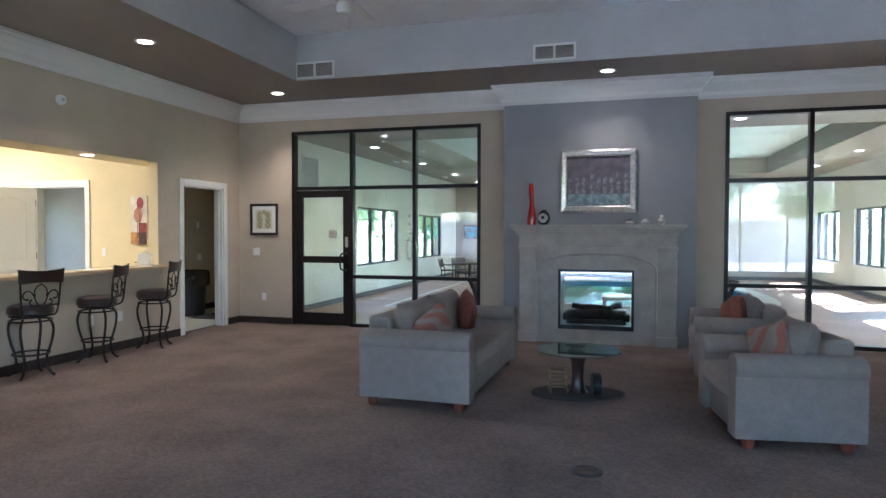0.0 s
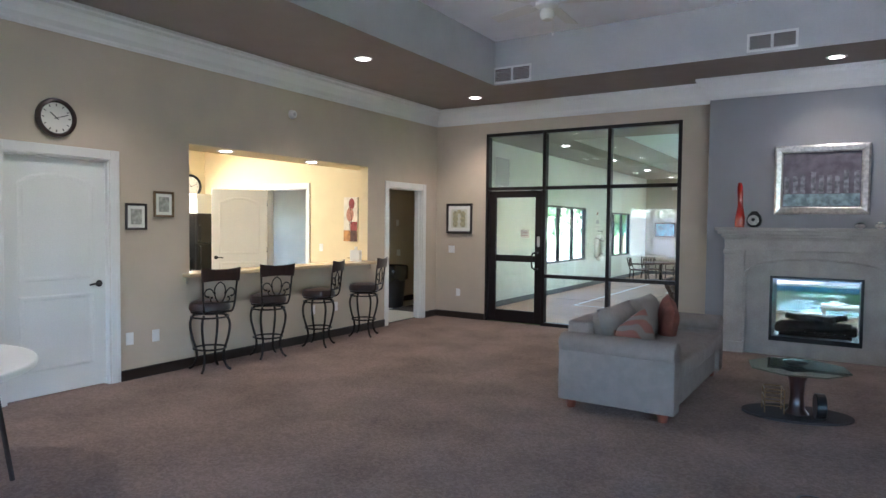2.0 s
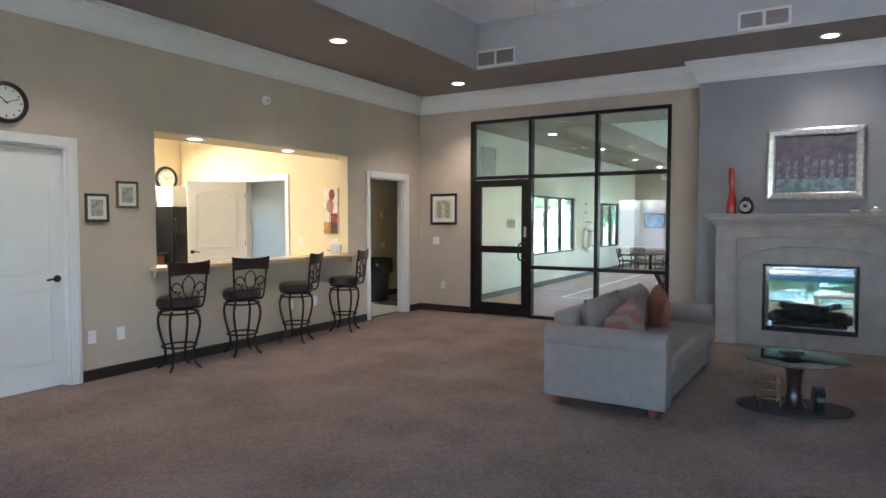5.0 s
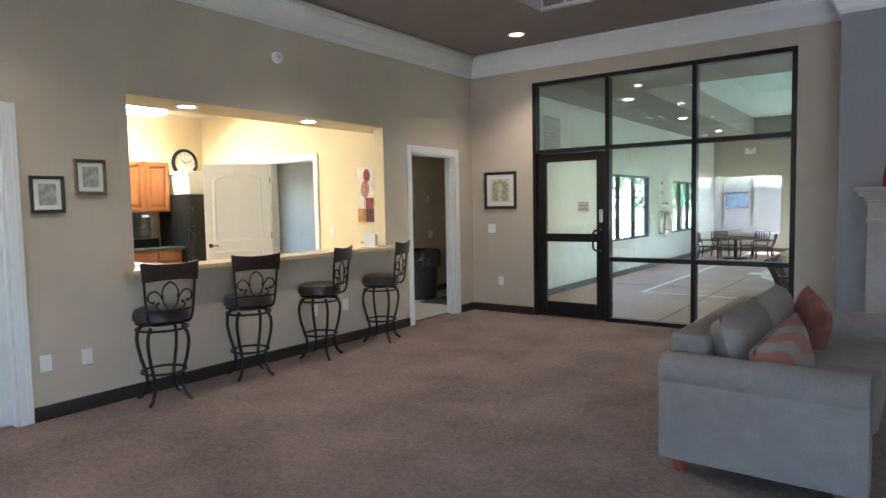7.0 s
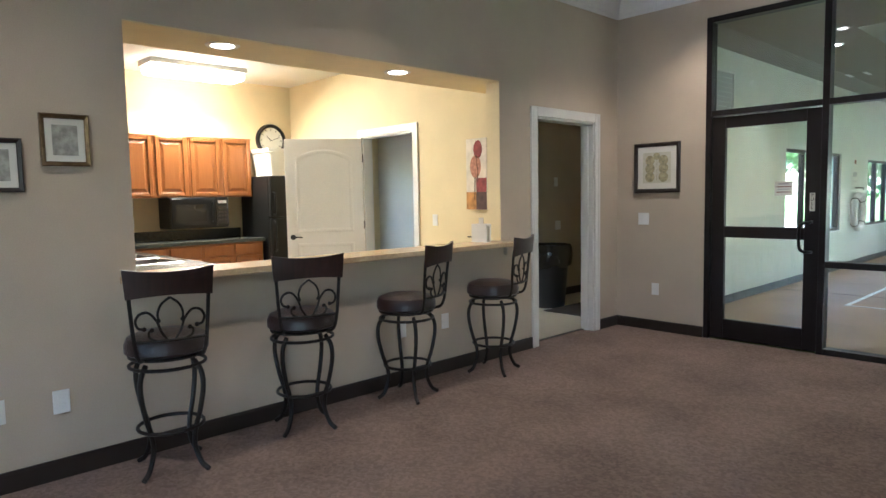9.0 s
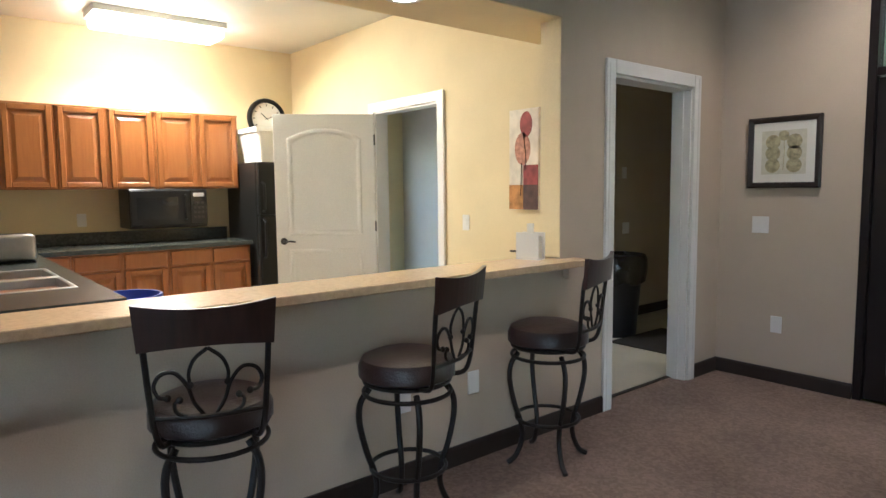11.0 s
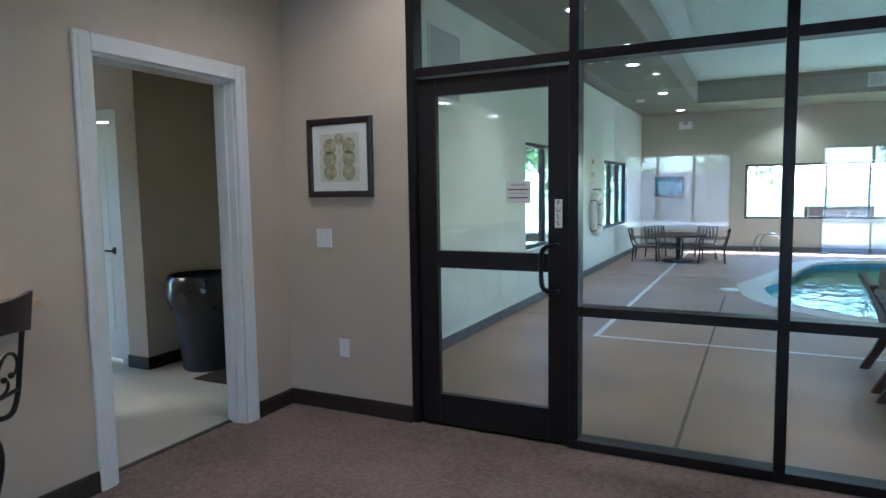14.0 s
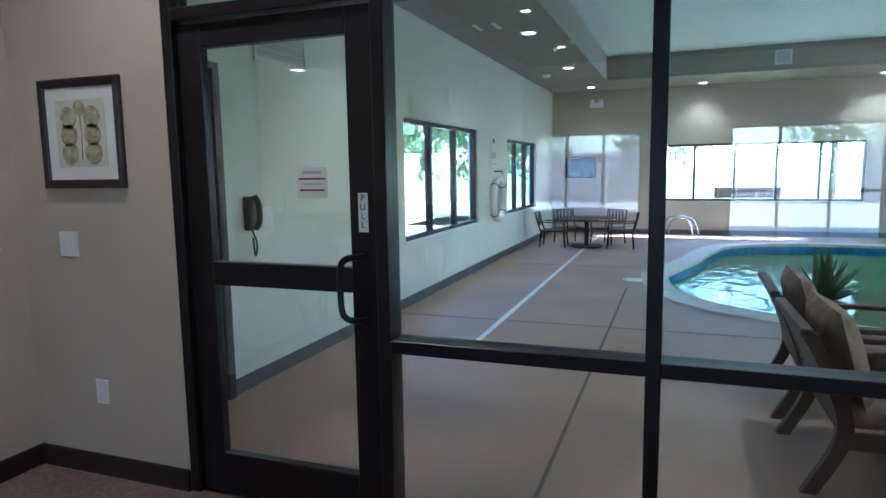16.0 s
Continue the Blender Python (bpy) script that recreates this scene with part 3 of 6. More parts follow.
def offset_loop(pts, d):
    out = []
    n = len(pts)
    for i in range(n):
        a, c = Vector(pts[i - 1]), Vector(pts[(i + 1) % n])
        t = (c - a).normalized()
        out.append((pts[i][0] + t.y * d, pts[i][1] - t.x * d))
    return out


ccw = sum(loop[i - 1][0] * loop[i][1] - loop[i][0] * loop[i - 1][1] for i in range(len(loop))) > 0
OUTW = 1 if ccw else -1
outer = offset_loop(loop, 0.3 * OUTW)
b = bmesh.new()
CX, CY = 0.4, 15.8
RECT = [(PW, YN + 0.14), (PE, YN + 0.14), (PE, PN), (PW, PN)]


def reach(ring, a):
    """How far the ring lies from the pool's middle at the angle a."""
    dx, dy = math.cos(a), math.sin(a)
    for i in range(len(ring)):
        (x0, y0), (x1, y1) = ring[i - 1], ring[i]
        ex, ey = x1 - x0, y1 - y0
        det = ex * dy - ey * dx
        if abs(det) > 1e-9:
            s = ((CX - x0) * dy - (CY - y0) * dx) / det
            t = ((CX - x0) * ey - (CY - y0) * ex) / det
            if -1e-6 <= s <= 1 + 1e-6 and t > 0:
                return t
    return 1.0


angles = sorted([math.atan2(y - CY, x - CX) for x, y in outer + RECT])
rows = [[b.verts.new((CX + reach(ring, a) * math.cos(a), CY + reach(ring, a) * math.sin(a), 0)) for a in angles] for ring in (outer, RECT)]
for i in range(len(angles)):
    b.faces.new((rows[0][i - 1], rows[0][i], rows[1][i], rows[1][i - 1]))
bmesh.ops.recalc_face_normals(b, faces=b.faces)
if b.faces[0].normal.z < 0:
    bmesh.ops.reverse_faces(b, faces=b.faces)
me = bpy.data.meshes.new("floor_pool_deck")
b.to_mesh(me)
b.free()
me.materials.append(M["deck"])
tagged(new("floor_pool_deck", me), "tan stained concrete deck round the pool", "", "", "structure")


def ribbon(loops, closed=True):
    b = bmesh.new()
    rings = [[b.verts.new(p) for p in r] for r in loops]
    n = len(rings[0])
    for q, s in zip(rings, rings[1:]):
        for i in range(n):
            b.faces.new((q[i], q[(i + 1) % n], s[(i + 1) % n], s[i]))
    return b


pool = thing("swimming_pool", (0, 0, 0), 0, "free-form indoor pool with clear turquoise water", "swimming pool", kind="structure")
L = lambda pts, z: [(x, y, z) for x, y in pts]
part("coping", ribbon([L(outer, -0.02), L(outer, 0.015), L(offset_loop(loop, -0.02 * OUTW), 0.015), L(offset_loop(loop, -0.02 * OUTW), -0.03), L(loop, -0.03)]), "coping", pool, "pale stone coping")
part("waterline_tiles", ribbon([L(loop, -0.03), L(loop, -0.25)]), "pooltile", pool, "blue waterline tiles")
b = ribbon([L(loop, -0.25), L(offset_loop(loop, -0.1 * OUTW), -1.2)])
b.faces.new([b.verts.new((x, y, -1.2)) for x, y in offset_loop(loop, -0.1 * OUTW)])
part("basin", b, "plaster", pool, "aqua plaster basin")
b = bmesh.new()
b.faces.new([b.verts.new((x, y, -0.10)) for x, y in offset_loop(loop, -0.001 * OUTW)])
wob = part("water", b, "water", pool, "clear rippled water")
wob.visible_shadow = False

panel_wall("wall_pool_west", "x", PW - 0.14, PW, YN + 0.14, PN, 0, PZ, [(9.1, 9.5, 0, 2.02), (12.35, 14.9, 0.67, 1.94), (16.5, 18.7, 0.67, 1.88)], "poolwall", "pale painted pool room wall")
panel_wall("wall_pool_north", "y", PN, PN + 0.2, PW - 0.14, PE + 0.14, 0, PZ, [(-2.95, 0.8, 0.69, 1.84)], "poolnorth", "pale painted pool room wall")
panel_wall("wall_pool_east", "x", PE, PE + 0.2, YN + 0.14, PN, 0, PZ, [(10.2, 12.4, 0.65, 1.97), (13.5, 14.45, 0, 2.0), (14.65, 16.9, 0.65, 1.97), (18.0, 20.1, 0.65, 1.97)], "poolwall", "pale painted pool room wall")
b = bmesh.new()
for x0, x1 in ((PW, -4.49), (-1.565, -0.45), (0.48, 1.56), (4.46, PE)):
    box(x0, x1, YN + 0.14, YN + 0.15, 0, PZ, b)
box(-4.49, -1.565, YN + 0.14, YN + 0.15, 2.91, PZ, b), box(1.56, 4.46, YN + 0.14, YN + 0.15, 2.91, PZ, b)
box(-0.45, 0.48, YN + 0.14, YN + 0.15, 0.93, PZ, b), box(-0.45, 0.48, YN + 0.14, YN + 0.15, 0, 0.18, b)
structure("wall_pool_south_face", b, "poolwall")
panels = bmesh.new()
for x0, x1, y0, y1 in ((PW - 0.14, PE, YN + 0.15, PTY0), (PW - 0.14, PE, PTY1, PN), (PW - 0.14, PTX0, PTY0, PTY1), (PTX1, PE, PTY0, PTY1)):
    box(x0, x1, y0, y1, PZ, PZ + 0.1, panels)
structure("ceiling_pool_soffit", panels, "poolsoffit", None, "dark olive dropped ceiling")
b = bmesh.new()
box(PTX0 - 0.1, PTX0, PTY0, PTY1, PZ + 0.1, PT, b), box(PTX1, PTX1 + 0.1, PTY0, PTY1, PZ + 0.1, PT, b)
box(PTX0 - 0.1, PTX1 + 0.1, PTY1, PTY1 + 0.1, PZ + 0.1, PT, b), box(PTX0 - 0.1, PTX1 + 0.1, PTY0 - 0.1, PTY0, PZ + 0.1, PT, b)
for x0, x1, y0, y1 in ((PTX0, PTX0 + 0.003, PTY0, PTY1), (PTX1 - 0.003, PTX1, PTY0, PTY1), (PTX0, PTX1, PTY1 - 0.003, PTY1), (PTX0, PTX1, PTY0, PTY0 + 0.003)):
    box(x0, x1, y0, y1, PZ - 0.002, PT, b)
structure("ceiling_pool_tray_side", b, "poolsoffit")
structure("ceiling_pool_tray", box(PTX0 - 0.1, PTX1 + 0.1, PTY0 - 0.1, PTY1 + 0.1, PT, PT + 0.1), "pooltray", None, "pale raised ceiling, its colour tinted for light off the pool")
PB = [(0, 0), (0.01, 0), (0.01, 0.1), (0, 0.1)]
for pth in ([(PW, PN), (PW, 9.55)], [(PE, PN), (PW, PN)], [(PE, YN + 0.15), (PE, 13.5)], [(PE, 14.45), (PE, PN)]):
    structure("baseboard", sweep_profile(PB, pth), "poolbase", None, "grey rubber cove base")
window("window_pool_west", "x", PW - 0.11, 12.35, 14.9, 0.67, 1.94, 3, "dark-framed pool room window in three lights")
window("window_pool_west", "x", PW - 0.11, 16.5, 18.7, 0.67, 1.88, 3, "dark-framed pool room window in three lights")
window("window_pool_north", "y", PN + 0.05, -2.95, 0.8, 0.69, 1.84, 5, "long dark-framed pool room window in five lights")
# Unseen window, added only to bring sun onto the near deck.
window("window_pool_east", "x", PE + 0.05, 10.2, 12.4, 0.65, 1.97, 3, "dark-framed pool room window")
window("window_pool_east", "x", PE + 0.05, 14.65, 16.9, 0.65, 1.97, 3, "dark-framed pool room window")
window("window_pool_east", "x", PE + 0.05, 18.0, 20.1, 0.65, 1.97, 3, "dark-framed pool room window")
window("window_pool_exit_door", "x", PE + 0.05, 13.5, 14.45, 0, 2.0, 1, "dark-framed glazed exit door", (1.0,))
for y0, y1, hx in ((12.35, 14.9, 0), (16.5, 18.7, 0)):
    structure("window_sill", box(PW, PW + 0.02, y0 - 0.02, y1 + 0.02, 0.65, 0.67), "white")
b = bmesh.new()
box(-4.03, -3.98, 11.16, 20.2, 0.0, 0.003, b), box(-3.98, -1.2, 11.16, 11.20, 0.0, 0.003, b)
structure("floor_marking", b, "linepaint", None, "painted white line on the deck")
b = bmesh.new()
box(-3.03, -3.01, 8.66, 14.0, 0.0, 0.0025, b), box(0.9, 0.92, 8.66, 12.0, 0.0, 0.0025, b)
for y in (12.04, 15.6):
    box(PW, -3.04, y, y + 0.012, 0.0, 0.0025, b)
box(-3.0, 0.89, 12.04, 12.052, 0.0, 0.0025, b)
structure("floor_joint", b, "joint")

# ---- kitchen and hall shell ----
panel_wall("wall_kitchen_back", "x", KX - 0.12, KX, KY0, KY1, 0, KZ, [], "kwall", "cream painted kitchen wall")
panel_wall("wall_kitchen_north", "y", KY1, KY1 + 0.12, -9.7, XW - 0.14, 0, KZ, [(-7.86, -6.97, 0, 2.05)], "kwall", "cream painted kitchen wall with a doorway")
panel_wall("wall_kitchen_south", "y", KY0 - 0.12, KY0, KX, XW - 0.14, 0, KZ, [], "kwall")
structure("ceiling_kitchen", box(KX, XW - 0.14, KY0, KY1, KZ, KZ + 0.08), "paper", None, "white kitchen ceiling")
structure("ceiling_hall", box(-9.7, XW - 0.14, KY1 + 0.12, 10.6, KZ, KZ + 0.08), "paper")
b = bmesh.new()
box(-5.93, XW - 0.141, 3.7, KY1, 2.295, KZ, b)
box(-5.55, XW - 0.141, 6.715, KY1, 0, 2.295, b)
structure("wall_kitchen_header", b, "kwall", None, "cream painted dropped header over the serving bar")
b = bmesh.new()
box(XW - 0.138, XW - 0.002, 3.827, 6.713, 2.289, 2.2935, b), box(XW - 0.138, XW - 0.002, 6.7095, 6.7135, 0.98, 2.289, b)
structure("wall_opening_reveal", b, "kwall")
panel_wall("wall_hall_west", "x", -9.82, -9.7, KY1 + 0.12, 10.6, 0, KZ, [(7.3, 8.4, 0, 2.1)], "kwall")
panel_wall("wall_hall_north", "y", 8.75, 8.87, -9.7, -7.2, 0, KZ, [(-8.16, -7.38, 0, 2.0)], "wall")
structure("wall_hall_partition", box(-7.2, -6.98, 8.66, 10.6, 0, KZ), "wall")
structure("wall_hall_far", box(-6.98, PW - 0.14, 10.6, 10.72, 0, KZ), "wall")
structure("wall_hall_fill", box(XW - 0.141, PW - 0.141, YN + 0.14, 10.6, 0, KZ), "kwall")
hx = window("window_hall_exit_door", "x", -9.8, 7.3, 8.4, 0, 2.1, 1, "dark-framed glazed exit door of the hall", (1.0,))
part("door_leaf", box(-9.785, -9.74, 7.346, 7.46, 0.05, 2.05, box(-9.785, -9.74, 8.24, 8.354, 0.05, 2.05, box(-9.785, -9.74, 7.46, 8.24, 1.94, 2.05, box(-9.785, -9.74, 7.46, 8.24, 0.05, 0.22, box(-9.785, -9.74, 7.46, 8.24, 0.95, 1.05))))), "alu", hx, "dark bronze wide-stile door leaf")
for pth in ([(-6.98, 10.6), (-6.98, 8.66), (-7.2, 8.66), (-7.2, 8.75), (-7.3, 8.75)][::-1], [(-5.55, 10.6), (-6.98, 10.6)]):
    structure("baseboard", sweep_profile([(o, z) for o, z in PB], pth[::-1] if len(pth) == 5 else pth), "base")
b = bmesh.new()
for y0, y1 in ((KY1 - 0.018, KY1), (KY1 + 0.12, KY1 + 0.138)):
    box(-7.94, -7.86, y0, y1, 0, 2.13, b, 0.003), box(-6.97, -6.89, y0, y1, 0, 2.13, b, 0.003), box(-7.86, -6.97, y0, y1, 2.05, 2.13, b, 0.003)
box(-7.86, -7.845, KY1, KY1 + 0.12, 0, 2.05, b), box(-6.985, -6.97, KY1, KY1 + 0.12, 0, 2.05, b), box(-7.845, -6.985, KY1, KY1 + 0.12, 2.035, 2.05, b)
structure("trim_kitchen_door_casing", b, "white")
panel_door("kitchen_door", 0.86, 2.03, (-7.842, KY1 - 0.03, 0), 180 + 56, "open white moulded two-panel door into the kitchen")
panel_door("hall_door", 0.75, 1.98, (-8.145, 8.78, 0), 0, "closed white moulded door of the hall")
casing_b = bmesh.new()
box(-8.24, -8.16, 8.73, 8.75, 0, 2.08, casing_b), box(-7.38, -7.3, 8.73, 8.75, 0, 2.08, casing_b), box(-8.16, -7.38, 8.73, 8.75, 2.0, 2.08, casing_b)
structure("trim_hall_door_casing", casing_b, "white")

# ---- outdoors ----
structure("ground", box(-400, 400, -400, 400, -0.6, -0.16), "grass", None, "mown lawn to the horizon")
b = bmesh.new()
box(-8.2, 12, -16.5, YS - 0.16, -0.17, -0.06, b), box(-17, -8.2, -16.5, 34, -0.17, -0.06, b), box(6.5, 12, YS - 0.16, 26, -0.17, -0.06, b), box(-9.4, 6.4, 22, 25.5, -0.17, -0.06, b)
structure("pavement", b, "pave", None, "pale concrete walk round the building")

# ---- lobby lights and ceiling things ----
def downlight(x, y, z, power, color=(1, 0.82, 0.62), group="ceiling downlights of the lobby", r=0.085):
    d = thing("ceiling_light", (x, y, z), 0, "round white recessed downlight, lit, in the ceiling", "ceiling light", group)
    part("trim_ring", lathe([(r * 0.8, -0.001), (r * 0.82, -0.008), (r * 1.15, -0.008), (r * 1.2, -0.001)], 28), "white", d, "", True)
    part("lens", cyl(0, 0, -0.006, -0.002, r * 0.81), "lamp", d)
    if power:
        spot((x, y, z - 0.02), power, color)
    return d


for x, y, p in ((-4.29, 7.77, 1.15), (-4.31, 5.26, 0.7), (-4.31, 2.75, 0.7), (-4.31, 0.2, 1.0), (0.15, 7.72, 0.35), (4.9, 7.75, 0.8)):
    downlight(x, y, ZC, 5.2 * p)
for x, y in ((-5.62, 4.46), (-5.62, 5.82)):
    downlight(x, y, 2.295, 1.3, (1, 0.80, 0.52), "downlights in the bar header")
# The two at y 9.6 are unseen, lit to warm the near deck.
for x, y, p in ((-4.2, 11.1, 1), (-4.2, 14.05, 1), (-4.2, 16.95, 1), (-4.2, 19.7, 0.6), (-2.1, 20.0, 1.5), (0.9, 20.0, 1.5), (-1.5, 9.6, 1.6), (4.7, 14, 0), (4.7, 17, 0), (4.7, 11, 0), (1.9, 9.6, 1.6)):
    downlight(x, y, PZ, 3.5 * p, (1, 0.92, 0.72), "ceiling downlights of the pool room")


def grille(x, z, y, w=0.48, h=0.19, n=9, group="air grilles of the ceiling tray", rz=0.0, at=None, cell=2):
    g = thing("air_vent", at or (x, y, z), rz, "white louvred air grille in two halves", "air vent", group)
    fr = bmesh.new()
    box(-w / 2, w / 2, -0.012, 0, -h / 2, -h / 2 + 0.025, fr), box(-w / 2, w / 2, -0.012, 0, h / 2 - 0.025, h / 2, fr)
    box(-w / 2, -w / 2 + 0.025, -0.012, 0, -h / 2 + 0.025, h / 2 - 0.025, fr), box(w / 2 - 0.025, w / 2, -0.012, 0, -h / 2 + 0.025, h / 2 - 0.025, fr)
    if cell == 2:
        box(-0.014, 0.014, -0.012, 0, -h / 2 + 0.025, h / 2 - 0.025, fr)
    part("frame", fr, "white", g)
    part("backing", box(-w / 2 + 0.02, w / 2 - 0.02, -0.002, -0.0005, -h / 2 + 0.02, h / 2 - 0.02), "joint" if cell == 2 else "trayside", g)
    for i in range(n):
        z0 = -h / 2 + 0.03 + (h - 0.06) * i / n
        s = bmesh.new()
        vs = [s.verts.new(p) for p in ((-w / 2 + 0.025, -0.010, z0), (w / 2 - 0.025, -0.010, z0), (w / 2 - 0.025, -0.003, z0 + 0.005), (-w / 2 + 0.025, -0.003, z0 + 0.005))]
        s.faces.new(vs)
        part("slat", s, "plastic", g)
    return g


grille(-3.42, 3.45, TY1 - 0.004, 0.54, 0.21), grille(-0.42, 3.45, TY1 - 0.004), grille(3.30, 3.45, TY1 - 0.004)
grille(-0.88, 3.21, PTY1 - 0.004, 0.26, 0.24, 7, "air grilles of the pool room", cell=1)
grille(0, 0, 0, 0.62, 0.62, 10, "air grilles of the pool room", 90, (PW + 0.004, 10.25, 2.45), 1)
fan = thing("ceiling_fan", (-2.05, 5.1, ZT), 20, "white ceiling fan with a globe light and pull chain", "ceiling fan")
part("canopy", lathe([(0.02, -0.09), (0.05, -0.07), (0.07, -0.0)], 24), "white", fan, "", True)
part("downrod", cyl(0, 0, -0.32, -0.06, 0.013), "white", fan)
part("motor", lathe([(0.03, -0.30), (0.10, -0.32), (0.12, -0.37), (0.10, -0.43), (0.05, -0.45)], 28), "white", fan, "", True)
for k in range(5):
    a = pose(0, 0, -0.40, 0, 0, k * 72)
    bl = box(0.16, 0.66, -0.065, 0.065, -0.004, 0.004, None, 0.003)
    bmesh.ops.transform(bl, matrix=a @ Matrix.Rotation(radians(10), 4, "X"), verts=bl.verts)
    part("blade", bl, "white", fan)
    br = box(0.09, 0.2, -0.018, 0.018, -0.006, 0.002)
    bmesh.ops.transform(br, matrix=a, verts=br.verts)
    part("blade_bracket", br, "white", fan)
part("globe", lathe([(0.01, -0.56), (0.05, -0.55), (0.07, -0.51), (0.06, -0.46), (0.03, -0.45)], 24), "paper", fan, "frosted white glass", True)
part("pull_chain", tube([(0.05, 0, -0.45), (0.05, 0, -0.66)], 0.003, cyl(0.05, 0, -0.69, -0.66, 0.008)), "white", fan)

# ---- bar ledge ----
bar = thing("bar_ledge", (0, 0, 0), 0, "tan laminate ledge of the serving bar, with rounded edge", "countertop")
b = box(-5.60, -5.27, 3.86, 6.71, 0.935, 0.975, None, 0.006, 2)
part("top", b, "ledge", bar)
part("top_lip", box(-5.399, -5.27, 3.74, 3.86, 0.936, 0.974, None, 0.006, 2), "ledge", bar)
part("top_lip", box(-5.399, -5.27, 6.71, 6.83, 0.936, 0.974, None, 0.006, 2), "ledge", bar)
for y in (3.80, 6.76):
    part("bracket", box(-5.398, -5.36, y - 0.02, y + 0.02, 0.86, 0.935), "wall", bar)


# ---- bar stools ----
def bar_stool():
    s = thing("bar_stool", (0, 0, 0), 0, "black wrought-iron bar stool with brown leather seat, at the bar", "bar stool", "bar stools at the serving ledge")
    b = lathe([(0.185, 0.59), (0.21, 0.605), (0.21, 0.645), (0.195, 0.675), (0.15, 0.692), (0.05, 0.697), (0.004, 0.697)], 32)
    part("seat", b, "leather", s, "round dark brown leather cushion", True)
    b = tube([(0.185 * math.cos(a), 0.185 * math.sin(a), 0.585) for a in np.linspace(0, math.tau, 33)[:-1]], 0.011, closed=True)
    for a in (45, 135, 225, 315):
        tube([(0.185 * math.cos(radians(a)), 0.185 * math.sin(radians(a)), 0.585), (0, 0, 0.575)], 0.008, b, 6)
    merge(b, cyl(0, 0, 0.555, 0.60, 0.09, bevel=0.004))
    part("seat_ring", b, "iron", s, "", True)
    for a in (45, 135, 225, 315):
        c, d = math.cos(radians(a)), math.sin(radians(a))
        prof = [(0.165, 0.555), (0.205, 0.50), (0.212, 0.42), (0.185, 0.30), (0.15, 0.20), (0.145, 0.12), (0.18, 0.04), (0.225, 0.008)]
        part("leg", tube(curve([(r * c, r * d, z) for r, z in prof], 5), 0.0135, None, 8), "iron", s, "", True)
    b = tube([(0.165 * math.cos(t), 0.165 * math.sin(t), 0.22) for t in np.linspace(0, math.tau, 33)[:-1]], 0.0095, closed=True)
    part("foot_ring", b, "iron", s, "", True)
    b = tube([(0.19 * math.cos(t), 0.19 * math.sin(t), 0.535) for t in np.linspace(0, math.tau, 33)[:-1]], 0.009, closed=True)
    part("upper_ring", b, "iron", s, "", True)
    for sg in (-1, 1):
        pts = [(0.13, sg * 0.125, 0.585), (0.20, sg * 0.15, 0.60), (0.225, sg * 0.165, 0.66), (0.235, sg * 0.175, 0.76), (0.25, sg * 0.184, 0.90), (0.262, sg * 0.188, 0.95)]
        part("back_post", tube(curve(pts, 5), 0.010), "iron", s, "", True)
    part("back_bar", tube(curve([(0.228, -0.168, 0.69), (0.255, 0, 0.69), (0.228, 0.168, 0.69)], 6), 0.008), "iron", s, "", True)
    for k in (-1, 1):
        sc = bmesh.new()
        X = 0.247
        tube(curve([(X + 0.006, 0.0, 0.893), (X + 0.004, k * 0.040, 0.862), (X, k * 0.058, 0.822), (X, k * 0.056, 0.785)], 6), 0.0062, sc, 6)
        tube(curve([(X - 0.004, k * 0.018, 0.692), (X, k * 0.046, 0.735), (X, k * 0.064, 0.785), (X, k * 0.100, 0.826), (X - 0.003, k * 0.140, 0.822), (X - 0.006, k * 0.160, 0.790), (X - 0.005, k * 0.148, 0.758), (X - 0.003, k * 0.122, 0.752)], 6), 0.0066, sc, 6)
        tube(curve([(X - 0.004, k * 0.030, 0.692), (X, k * 0.068, 0.694), (X, k * 0.098, 0.710), (X, k * 0.102, 0.734), (X, k * 0.088, 0.744)], 5), 0.006, sc, 6)
        for yy, zz in ((0.122, 0.752), (0.088, 0.744), (0.056, 0.785)):
            ball = bmesh.new()
            bmesh.ops.create_icosphere(ball, subdivisions=2, radius=0.0115, matrix=Matrix.Translation((X - 0.002, k * yy, zz)))
            merge(sc, ball)
        part("scroll", sc, "iron", s, "curled iron scroll", True)
    b = bmesh.new()
    n, vs = 10, []
    for i in range(n + 1):
        t = i / n * 2 - 1
        x = 0.262 + 0.022 * (1 - t * t)
        top = 1.015 + 0.018 * t * t
        vs.append([b.verts.new((x - 0.010, t * 0.20, 0.895 + 0.012 * (1 - t * t))), b.verts.new((x + 0.010, t * 0.20, 0.895 + 0.012 * (1 - t * t))), b.verts.new((x + 0.022, t * 0.21, top)), b.verts.new((x + 0.002, t * 0.21, top))])
    for q, r in zip(vs, vs[1:]):
        for j in range(4):
            b.faces.new((q[j], q[(j + 1) % 4], r[(j + 1) % 4], r[j]))
    b.faces.new(vs[0]), b.faces.new(vs[-1])
    part("top_rail", b, "darkwood", s, "curved dark mahogany rail", False)
    return s


stool = bar_stool()
PLACES = [(-5.14, 3.87, -14), (-5.16, 4.66, -20), (-5.15, 5.46, 22), (-5.15, 6.33, 20)]
stool.matrix_basis = pose(PLACES[0][0], PLACES[0][1], 0, 0, 0, PLACES[0][2])
for c in stool.children:
    c.data.transform(Matrix.Diagonal((0.95, 0.95, 1.02, 1)))
for x, y, a in PLACES[1:]:
    copy_thing(stool, pose(x, y, 0, 0, 0, a))


